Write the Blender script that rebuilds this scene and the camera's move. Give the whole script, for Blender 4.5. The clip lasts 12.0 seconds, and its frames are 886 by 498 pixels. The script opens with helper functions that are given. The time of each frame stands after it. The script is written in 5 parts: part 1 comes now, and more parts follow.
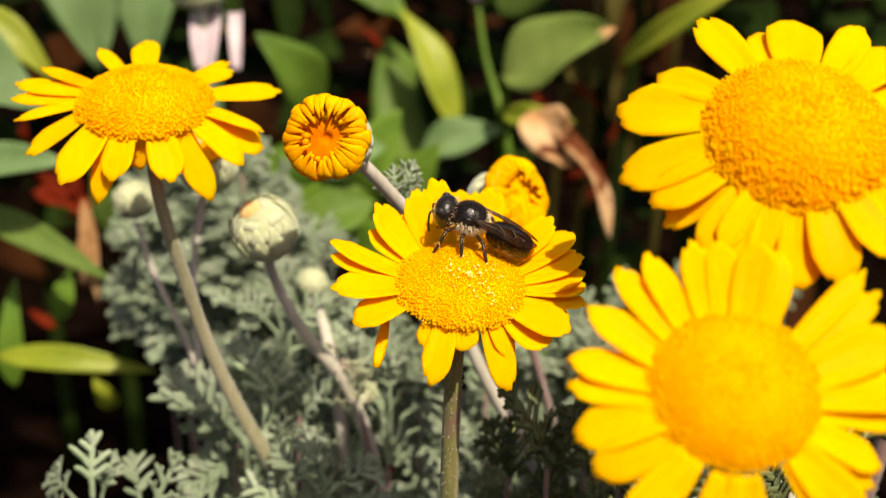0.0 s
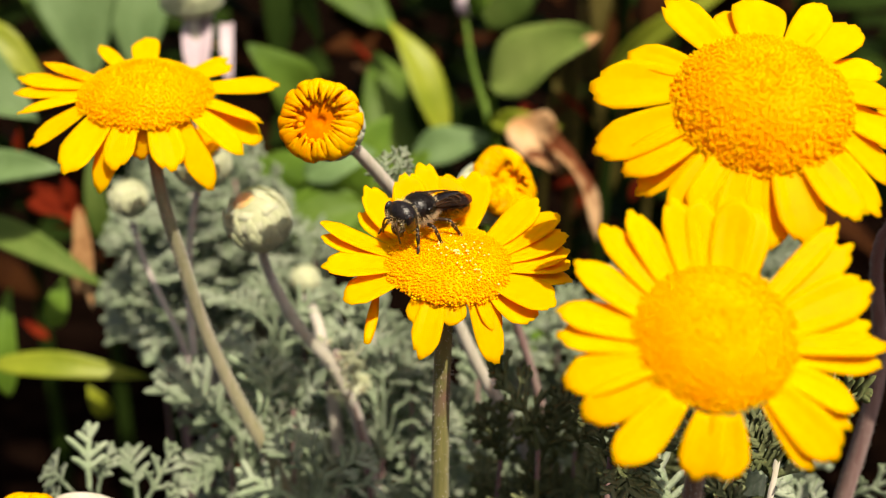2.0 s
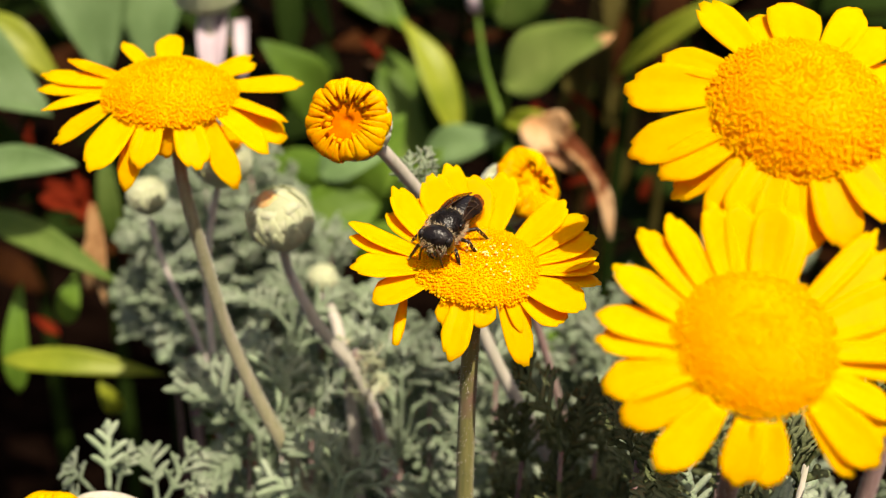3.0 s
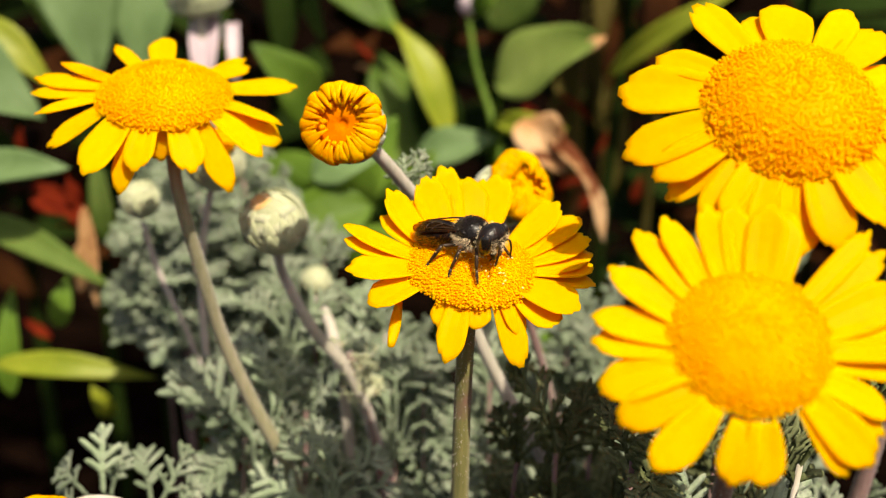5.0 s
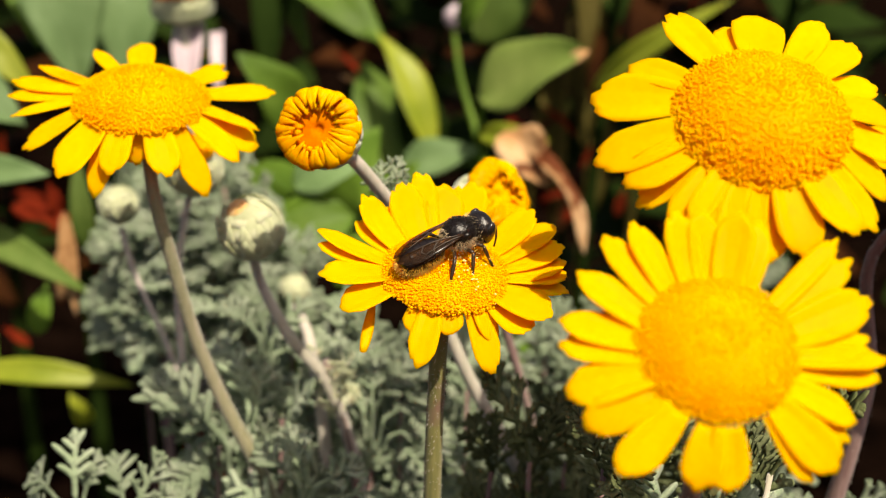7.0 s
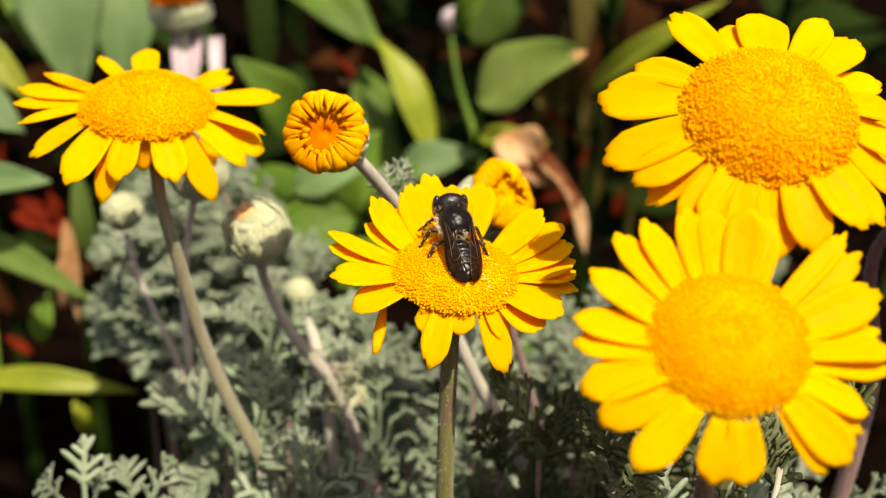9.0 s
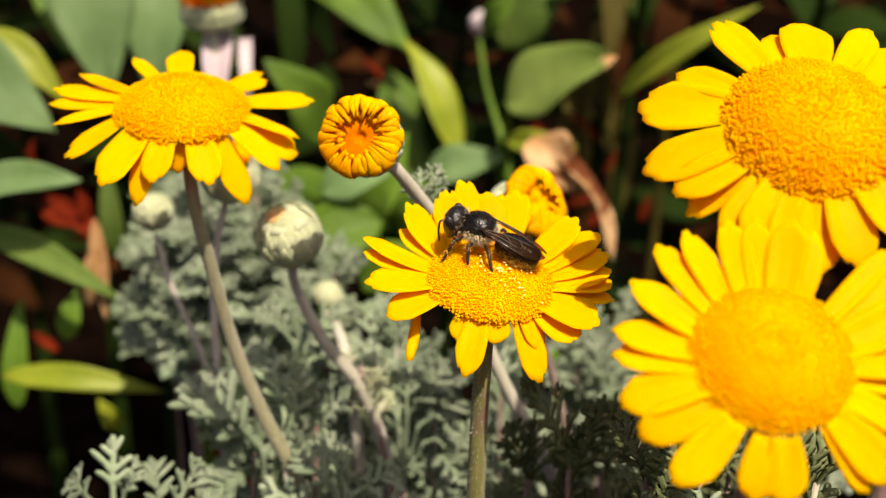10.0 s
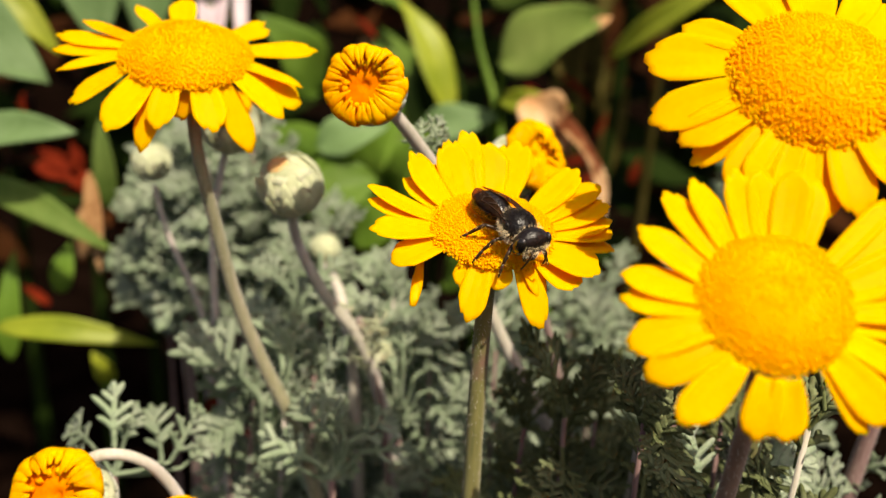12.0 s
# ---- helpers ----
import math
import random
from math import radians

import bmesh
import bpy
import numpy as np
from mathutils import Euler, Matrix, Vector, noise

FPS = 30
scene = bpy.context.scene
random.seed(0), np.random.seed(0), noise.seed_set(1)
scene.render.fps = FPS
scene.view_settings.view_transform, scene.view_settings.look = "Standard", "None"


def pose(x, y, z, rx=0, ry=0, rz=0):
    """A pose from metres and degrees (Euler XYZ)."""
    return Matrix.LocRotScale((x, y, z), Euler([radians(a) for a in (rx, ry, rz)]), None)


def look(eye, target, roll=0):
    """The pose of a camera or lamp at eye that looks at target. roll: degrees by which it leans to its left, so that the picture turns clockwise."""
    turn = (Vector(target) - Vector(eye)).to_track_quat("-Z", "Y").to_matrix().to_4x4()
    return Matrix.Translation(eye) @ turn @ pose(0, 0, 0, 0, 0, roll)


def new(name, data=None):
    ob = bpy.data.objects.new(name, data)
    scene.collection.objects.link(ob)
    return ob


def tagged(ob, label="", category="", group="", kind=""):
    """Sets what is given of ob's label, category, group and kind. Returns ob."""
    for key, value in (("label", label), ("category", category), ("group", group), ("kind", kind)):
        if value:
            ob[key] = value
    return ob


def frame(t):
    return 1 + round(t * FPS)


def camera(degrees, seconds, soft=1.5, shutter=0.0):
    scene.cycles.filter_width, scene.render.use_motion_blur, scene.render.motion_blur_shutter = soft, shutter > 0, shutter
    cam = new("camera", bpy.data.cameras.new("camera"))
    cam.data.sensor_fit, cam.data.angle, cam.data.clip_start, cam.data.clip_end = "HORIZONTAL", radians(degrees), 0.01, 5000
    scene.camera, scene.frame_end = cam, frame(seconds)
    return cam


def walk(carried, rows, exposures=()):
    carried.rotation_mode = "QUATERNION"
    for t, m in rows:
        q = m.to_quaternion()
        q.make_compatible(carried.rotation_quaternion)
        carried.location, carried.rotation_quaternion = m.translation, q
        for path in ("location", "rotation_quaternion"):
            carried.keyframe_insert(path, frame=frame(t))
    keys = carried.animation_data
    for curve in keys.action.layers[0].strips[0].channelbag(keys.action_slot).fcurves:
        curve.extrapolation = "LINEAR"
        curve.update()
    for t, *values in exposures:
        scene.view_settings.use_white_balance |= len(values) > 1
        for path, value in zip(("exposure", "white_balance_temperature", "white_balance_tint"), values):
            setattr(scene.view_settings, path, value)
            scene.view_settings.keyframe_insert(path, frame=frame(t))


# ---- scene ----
cam = camera(47.9, 12.0, soft=1.15, shutter=0.5)
# a small lens close to its subject: far leaves go soft
cam.data.dof.use_dof, cam.data.dof.focus_distance, cam.data.dof.aperture_fstop = True, 0.1, 21.0
# seconds, eye, target (millimetres), roll
PATH = [
    (0, (-0.44, -3.19, 257.68), (-0.49, 15.50, 250.57), 0.9),
    (0.5, (-0.84, -5.70, 253.27), (-0.94, 13.12, 246.52), -0.4),
    (1, (-3.04, -5.82, 252.40), (-2.65, 13.01, 245.69), 1.0),
    (1.5, (-1.42, -7.18, 254.06), (-0.97, 11.72, 247.53), 1.1),
    (2, (-0.33, -7.53, 253.71), (-0.20, 11.37, 247.15), 0.4),
    (2.5, (-2.38, -7.14, 254.57), (-2.33, 11.77, 248.05), 0.5),
    (3, (-3.57, -7.02, 254.08), (-3.39, 11.85, 247.45), 0.9),
    (5, (-4.04, -7.23, 254.12), (-3.67, 11.65, 247.54), 0.9),
    (5.5, (-2.89, -7.62, 253.49), (-2.53, 11.27, 246.93), 0.8),
    (6, (-1.93, -8.30, 252.84), (-1.48, 10.60, 246.30), 0.8),
    (6.5, (-3.05, -7.81, 253.14), (-2.58, 11.14, 246.79), 1.5),
    (7, (-2.40, -7.68, 253.30), (-1.82, 11.30, 247.01), 1.7),
    (9, (-4.02, -8.32, 253.17), (-3.31, 10.67, 246.95), 1.0),
    (9.5, (-4.44, -8.21, 253.25), (-3.92, 10.84, 247.19), 1.1),
    (10, (-5.64, -7.52, 253.55), (-5.31, 11.49, 247.34), 1.5),
    (10.5, (-8.02, -6.48, 255.43), (-7.73, 12.56, 249.31), 1.8),
    (10.8, (-13.03, -3.97, 258.29), (-12.27, 15.03, 252.11), 3.4),
    (11, (-14.23, -6.56, 256.36), (-13.12, 12.35, 249.95), 3.9),
    (11.5, (-10.18, -7.74, 253.75), (-9.43, 11.11, 247.10), 2.9),
    (12, (-7.94, -9.54, 252.07), (-7.23, 9.25, 245.25), 2.6),
]
walk(cam, [(t, look(Vector(e) / 1000, Vector(g) / 1000, r)) for t, e, g, r in PATH], [(0, 0.5, 7500, 10), (12, 0.5, 7500, 10)])

# ---------------------------------------------------------------- light
SUN = Vector((0.27, -0.52, 1.0)).normalized()
world = bpy.data.worlds.new("sky")
scene.world = world
world.use_nodes = True
wn = world.node_tree
sky = wn.nodes.new("ShaderNodeTexSky")
sky.sky_type, sky.sun_disc = "NISHITA", False
sky.air_density, sky.dust_density, sky.ozone_density = 0.8, 4.0, 0.6
sky.sun_elevation, sky.sun_rotation = math.asin(SUN.z), math.atan2(SUN.x, SUN.y)
wn.links.new(sky.outputs[0], wn.nodes["Background"].inputs[0])
wn.nodes["Background"].inputs[1].default_value = 0.095
sun = new("sun", bpy.data.lights.new("sun", "SUN"))
sun.data.energy, sun.data.angle, sun.data.color = 4.9, radians(0.5), (1.0, 0.955, 0.85)
sun.matrix_world = look(SUN, (0, 0, 0))

# ---------------------------------------------------------------- materials
def material(name, colours, scale=400.0, rough=0.6, bump=0.25, fine=2500.0, through_light=0.0, glow_colour=None,
             stretch=(1, 1, 1), sheen=0.0, spread=0.12, spots=None, coat=0.0, bump_size=0.0001, shine=0.35, soft_light=None):
    """Colours run over two scales of noise; spread varies each piece; through_light lets sun shine through a blade."""
    m = bpy.data.materials.new(name)
    m.use_nodes = True
    t = m.node_tree
    N, L = t.nodes, t.links
    bsdf = N["Principled BSDF"]
    co = N.new("ShaderNodeTexCoord")
    mp = N.new("ShaderNodeMapping")
    mp.inputs["Scale"].default_value = stretch
    L.new(co.outputs["Object"], mp.inputs["Vector"])
    big = N.new("ShaderNodeTexNoise")
    big.inputs["Scale"].default_value, big.inputs["Detail"].default_value = scale, 4
    small = N.new("ShaderNodeTexNoise")
    small.inputs["Scale"].default_value, small.inputs["Detail"].default_value = fine, 3
    for n in (big, small):
        L.new(mp.outputs[0], n.inputs["Vector"])
    mixf = N.new("ShaderNodeMath")
    mixf.operation = "MULTIPLY_ADD"
    mixf.inputs[1].default_value = 0.35
    L.new(small.outputs[0], mixf.inputs[0])
    half = N.new("ShaderNodeMath")
    half.operation = "MULTIPLY"
    half.inputs[1].default_value = 0.75
    L.new(big.outputs[0], half.inputs[0])
    L.new(half.outputs[0], mixf.inputs[2])
    ramp = N.new("ShaderNodeValToRGB")
    L.new(mixf.outputs[0], ramp.inputs[0])
    el = ramp.color_ramp.elements
    lo, hi = 0.38, 0.72
    el[0].position, el[1].position = lo, hi
    el[0].color, el[1].color = (*colours[0], 1), (*colours[-1], 1)
    for i, c in enumerate(colours[1:-1], 1):
        e = el.new(lo + (hi - lo) * i / (len(colours) - 1))
        e.color = (*c, 1)
    info = N.new("ShaderNodeObjectInfo")
    var = N.new("ShaderNodeMapRange")
    var.inputs["To Min"].default_value, var.inputs["To Max"].default_value = 1 - spread, 1 + spread
    L.new(info.outputs["Random"], var.inputs["Value"])
    hsv = N.new("ShaderNodeHueSaturation")
    L.new(var.outputs[0], hsv.inputs["Value"])
    L.new(ramp.outputs[0], hsv.inputs["Color"])
    colour = hsv.outputs[0]
    if spots:
        sp_colour, sp_scale, sp_from = spots
        sn = N.new("ShaderNodeTexNoise")
        sn.inputs["Scale"].default_value, sn.inputs["Detail"].default_value = sp_scale, 5
        L.new(co.outputs["Object"], sn.inputs["Vector"])
        sr = N.new("ShaderNodeMapRange")
        sr.inputs["From Min"].default_value, sr.inputs["From Max"].default_value = sp_from, sp_from + 0.08
        L.new(sn.outputs[0], sr.inputs["Value"])
        sm = N.new("ShaderNodeMix")
        sm.data_type = "RGBA"
        L.new(sr.outputs[0], sm.inputs["Factor"])
        L.new(colour, sm.inputs[6])
        sm.inputs[7].default_value = (*sp_colour, 1)
        colour = sm.outputs[2]
    L.new(colour, bsdf.inputs["Base Color"])
    bsdf.inputs["Roughness"].default_value = rough
    if soft_light:
        bsdf.inputs["Subsurface Weight"].default_value = soft_light[0]
        bsdf.inputs["Subsurface Radius"].default_value = soft_light[1]
        bsdf.inputs["Subsurface Scale"].default_value = soft_light[2]
    bsdf.inputs["Specular IOR Level"].default_value = shine
    bsdf.inputs["Sheen Weight"].default_value = sheen
    bsdf.inputs["Coat Weight"].default_value = coat
    if bump:
        b = N.new("ShaderNodeBump")
        b.inputs["Strength"].default_value, b.inputs["Distance"].default_value = bump, bump_size
        L.new(small.outputs[0], b.inputs["Height"])
        L.new(b.outputs[0], bsdf.inputs["Normal"])
    if through_light:
        tr = N.new("ShaderNodeBsdfTranslucent")
        if glow_colour:
            tr.inputs[0].default_value = (*glow_colour, 1)
        else:
            L.new(colour, tr.inputs[0])
        mx = N.new("ShaderNodeMixShader")
        mx.inputs[0].default_value = through_light
        L.new(bsdf.outputs[0], mx.inputs[1])
        L.new(tr.outputs[0], mx.inputs[2])
        L.new(mx.outputs[0], N["Material Output"].inputs["Surface"])
    return m


PETAL = material("ray_petal", [(0.86, 0.437, 0.0), (0.93, 0.497, 0.0)], 220, 0.6, 0.3, 1400, 0.34, (0.98, 0.435, 0.0), spread=0.06, shine=0.08, soft_light=(0.4, (1.0, 0.35, 0.02), 0.001))
DISC = material("disc_floret", [(0.92, 0.37, 0.0), (0.98, 0.475, 0.005)], 350, 0.75, 0.1, 3000, 0.25, (0.98, 0.45, 0.0), spread=0.03, shine=0.1, soft_light=(0.6, (1.0, 0.35, 0.02), 0.0012))
CORE = material("inner_floret", [(0.82, 0.25, 0.0), (0.92, 0.34, 0.0)], 350, 0.75, 0.1, 3000, 0.25, (0.95, 0.36, 0.0), spread=0.03, shine=0.06, soft_light=(0.6, (1.0, 0.3, 0.02), 0.0012))
ORANGE = material("young_petal", [(0.84, 0.28, 0.0), (0.95, 0.45, 0.0)], 300, 0.6, 0.3, 1800, 0.25, (0.95, 0.36, 0.0), spread=0.1, shine=0.1, soft_light=(0.5, (1.0, 0.35, 0.02), 0.001))
DEEP = material("bud_throat", [(0.52, 0.11, 0.0), (0.72, 0.2, 0.0)], 500, 0.7, 0.5, 2500, shine=0.05)
PEACH = material("petal_tip", [(0.6, 0.36, 0.14), (0.75, 0.54, 0.3)], 300, 0.8, 0.3, 1800, shine=0.1, soft_light=(0.5, (1.0, 0.7, 0.3), 0.001))
POLLEN = material("pollen", [(0.9, 0.6, 0.12), (0.95, 0.74, 0.34)], 900, 0.8, 0.0)
STEM = material("downy_stem", [(0.095, 0.095, 0.025), (0.165, 0.15, 0.045), (0.24, 0.205, 0.095)], 140, 0.75, 0.5, 1800, sheen=0.15, stretch=(1, 1, 0.12), spots=((0.15, 0.085, 0.055), 90, 0.6))
LIGHT_STEM = material("light_downy_stem", [(0.17, 0.17, 0.08), (0.26, 0.235, 0.14), (0.37, 0.29, 0.25)], 110, 0.75, 0.5, 1800, sheen=0.3, stretch=(1, 1, 0.12))
RED_STEM = material("reddish_stem", [(0.15, 0.085, 0.05), (0.25, 0.15, 0.10), (0.36, 0.26, 0.19)], 130, 0.75, 0.5, 1800, sheen=0.2, stretch=(1, 1, 0.15))
PALE_STEM = material("pale_downy_stem", [(0.29, 0.275, 0.20), (0.41, 0.37, 0.31), (0.46, 0.38, 0.36)], 120, 0.8, 0.5, 1800, sheen=0.3, stretch=(1, 1, 0.15))
PURPLE_STEM = material("purple_stem", [(0.10, 0.045, 0.04), (0.19, 0.115, 0.105), (0.27, 0.21, 0.18)], 130, 0.75, 0.5, 1800, sheen=0.2, stretch=(1, 1, 0.15))
SILVER = material("silver_frond", [(0.165, 0.225, 0.13), (0.27, 0.335, 0.215), (0.41, 0.46, 0.34)], 120, 0.85, 0.5, 2200, 0.38, (0.28, 0.42, 0.18), sheen=0.15, spread=0.3, shine=0.12)
# the silver frond colour darkened to olive, in place of shade under the daisies
SHADED_FROND = material("shaded_frond", [(0.07, 0.085, 0.03), (0.125, 0.145, 0.06), (0.21, 0.235, 0.12)], 120, 0.8, 0.5, 2200, 0.3, (0.16, 0.2, 0.06), spread=0.3, shine=0.12)
BRACT = material("woolly_bract", [(0.40, 0.44, 0.25), (0.55, 0.57, 0.37), (0.70, 0.69, 0.52)], 180, 0.9, 0.3, 2600, 0.3, (0.66, 0.7, 0.36), sheen=0.3, spots=((0.40, 0.26, 0.10), 150, 0.68), shine=0.1)
INVOL = material("green_bract", [(0.22, 0.24, 0.14), (0.36, 0.37, 0.26)], 260, 0.8, 0.5, 2600, sheen=0.5)
LEAF = {
    "green": material("broad_leaf", [(0.06, 0.12, 0.012), (0.10, 0.18, 0.02), (0.15, 0.24, 0.035)], 60, 0.55, 0.4, 900, 0.3, (0.22, 0.36, 0.02), spread=0.25, shine=0.2),
    "mid": material("dull_leaf", [(0.045, 0.08, 0.012), (0.075, 0.125, 0.022), (0.11, 0.16, 0.035)], 60, 0.65, 0.4, 900, 0.25, (0.14, 0.22, 0.02), spread=0.2, shine=0.12),
    # brown and dark are set near-black, to stand for shade at the back
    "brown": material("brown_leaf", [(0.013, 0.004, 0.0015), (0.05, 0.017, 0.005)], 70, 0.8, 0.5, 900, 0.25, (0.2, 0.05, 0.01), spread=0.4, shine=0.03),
    "dark": material("shade_dark_leaf", [(0.007, 0.015, 0.002), (0.016, 0.03, 0.005)], 60, 0.8, 0.4, 900, 0.12, (0.04, 0.07, 0.005), spread=0.3, shine=0.03),
    "blue": material("blue_green_leaf", [(0.085, 0.15, 0.05), (0.13, 0.21, 0.08), (0.18, 0.27, 0.12)], 60, 0.6, 0.4, 900, 0.25, (0.2, 0.34, 0.06), spread=0.15, shine=0.2),
    "yellow": material("yellow_leaf", [(0.17, 0.22, 0.012), (0.32, 0.35, 0.03)], 70, 0.5, 0.4, 900, 0.3, (0.4, 0.45, 0.02), spread=0.12, spots=((0.26, 0.1, 0.02), 130, 0.66)),
    "tan": material("dry_leaf", [(0.22, 0.10, 0.04), (0.46, 0.25, 0.11), (0.62, 0.42, 0.24)], 70, 0.75, 0.6, 900, 0.2, (0.45, 0.17, 0.04), spread=0.25, spots=((0.11, 0.03, 0.01), 120, 0.54), shine=0.1),
    "red": material("red_litter_leaf", [(0.06, 0.006, 0.003), (0.19, 0.022, 0.007)], 90, 0.8, 0.5, 900, 0.4, (0.4, 0.035, 0.006), spread=0.4, shine=0.03),
    "olive": material("olive_leaf", [(0.035, 0.03, 0.006), (0.075, 0.06, 0.014), (0.11, 0.09, 0.025)], 60, 0.75, 0.4, 900, 0.3, (0.14, 0.11, 0.015), spread=0.3, shine=0.05),
    "grey": material("dull_grey_leaf", [(0.085, 0.135, 0.022), (0.13, 0.18, 0.04), (0.18, 0.225, 0.06)], 60, 0.65, 0.4, 900, 0.25, (0.22, 0.3, 0.05), spread=0.1, spots=((0.3, 0.2, 0.08), 60, 0.66), shine=0.15),
    "pink": material("pink_blossom", [(0.5, 0.38, 0.42), (0.68, 0.58, 0.62)], 120, 0.6, 0.3, 900, 0.25, (0.65, 0.5, 0.55)),
}
# darker than bare soil: the shade between the plants is put into its colour
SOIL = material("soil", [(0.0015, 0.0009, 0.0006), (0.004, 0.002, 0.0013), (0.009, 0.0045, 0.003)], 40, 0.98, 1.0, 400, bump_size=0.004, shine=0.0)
SHELL = material("bee_shell", [(0.003, 0.002, 0.002), (0.010, 0.006, 0.005)], 900, 0.3, 1.0, 3000, bump_size=0.0001, spread=0.0, shine=0.4)
EYE_MAT = material("bee_eye", [(0.008, 0.007, 0.006), (0.018, 0.013, 0.01)], 900, 0.15, 0.1, 9000, spread=0.0, coat=0.5)
LEG = material("bee_leg", [(0.006, 0.004, 0.003), (0.05, 0.024, 0.01)], 900, 0.4, 0.2, 6000, spread=0.0)
HAIR = material("pale_bee_hair", [(0.45, 0.33, 0.18), (0.75, 0.62, 0.42)], 900, 0.7, 0.0, spread=0.0)
DARK_HAIR = material("dark_bee_hair", [(0.006, 0.004, 0.003), (0.03, 0.02, 0.012)], 900, 0.7, 0.0, spread=0.0)
GOLD_HAIR = material("golden_bee_hair", [(0.55, 0.28, 0.03), (0.8, 0.48, 0.08)], 900, 0.7, 0.0, spread=0.0)


def wing_material():
    m = material("bee_wing", [(0.015, 0.008, 0.004), (0.06, 0.03, 0.013)], 700, 0.12, 0.6, 1500, spread=0.0)
    t = m.node_tree
    clear = t.nodes.new("ShaderNodeBsdfTransparent")
    clear.inputs[0].default_value = (0.6, 0.4, 0.25, 1)
    mx = t.nodes.new("ShaderNodeMixShader")
    mx.inputs[0].default_value = 0.7
    t.links.new(t.nodes["Principled BSDF"].outputs[0], mx.inputs[1])
    t.links.new(clear.outputs[0], mx.inputs[2])
    t.links.new(mx.outputs[0], t.nodes["Material Output"].inputs["Surface"])
    return m


WING = wing_material()

# ---------------------------------------------------------------- mesh helpers (millimetres in, metres out)
MM = 0.001


def mesh_of(name, verts, faces, mat, smooth=True):
    me = bpy.data.meshes.new(name)
    me.from_pydata([(float(x) * MM, float(y) * MM, float(z) * MM) for x, y, z in verts], [], [tuple(int(i) for i in f) for f in faces])
    if smooth:
        me.polygons.foreach_set("use_smooth", [True] * len(me.polygons))
    me.materials.append(mat)
    me.update()
    return me


def part(name, me, parent, label="", m=None, kind=""):
    ob = new(name, me)
    ob.parent = parent
    if m is not None:
        ob.matrix_basis = m
    return tagged(ob, label=label, kind=kind)


def thing(name, label, category, at=(0, 0, 0), group="", kind=""):
    ob = new(name)
    ob.empty_display_size = 0.005
    ob.location = Vector(at) * MM
    return tagged(ob, label, category, group, kind)


def join(pieces):
    """Several (verts, faces) as one."""
    V, F, k = [], [], 0
    for v, f in pieces:
        V.extend(v)
        F.extend([tuple(i + k for i in q) for q in f])
        k += len(v)
    return V, F


def moved(piece, m):
    v, f = piece
    return [tuple(m @ Vector(p)) for p in v], f


def sheet(grid, thick):
    """A closed blade of that thickness on a grid of points (rows x columns x 3)."""
    g = np.asarray(grid, float)
    a, b = g.shape[:2]
    n = np.cross(np.gradient(g, axis=0), np.gradient(g, axis=1))
    n /= np.linalg.norm(n, axis=2, keepdims=True) + 1e-9
    edge = np.ones((a, b, 1))
    edge[:, 0] = edge[:, -1] = edge[-1] = 0.25
    top, bot = (g + n * thick / 2 * edge).reshape(-1, 3), (g - n * thick / 2 * edge).reshape(-1, 3)
    V, F, k = [*top, *bot], [], a * b
    for i in range(a - 1):
        for j in range(b - 1):
            q = (i * b + j, i * b + j + 1, (i + 1) * b + j + 1, (i + 1) * b + j)
            F.append(q)
            F.append(tuple(x + k for x in reversed(q)))
    rim = [j for j in range(b)] + [i * b + b - 1 for i in range(1, a)] + [(a - 1) * b + j for j in range(b - 2, -1, -1)] + [i * b for i in range(a - 2, 0, -1)]
    for p, q in zip(rim, rim[1:] + rim[:1]):
        F.append((q, p, p + k, q + k))
    return V, F


def spline(points, n):
    """A smooth line of n points through the given ones, its bends weighed by their distances."""
    p = np.array(points, float)
    gap = np.linalg.norm(np.diff(p, axis=0), axis=1) + 1e-9
    slope = np.diff(p, axis=0) / gap[:, None]
    tan = np.array([slope[0]] + [(slope[i] * gap[i + 1] + slope[i + 1] * gap[i]) / (gap[i] + gap[i + 1]) for i in range(len(gap) - 1)] + [slope[-1]])
    out = []
    for u in np.linspace(0, len(p) - 1.0001, n):
        i = int(u)
        t = u - i
        out.append((2 * t ** 3 - 3 * t * t + 1) * p[i] + (t ** 3 - 2 * t * t + t) * gap[i] * tan[i] + (3 * t * t - 2 * t ** 3) * p[i + 1] + (t ** 3 - t * t) * gap[i] * tan[i + 1])
    return np.array(out)


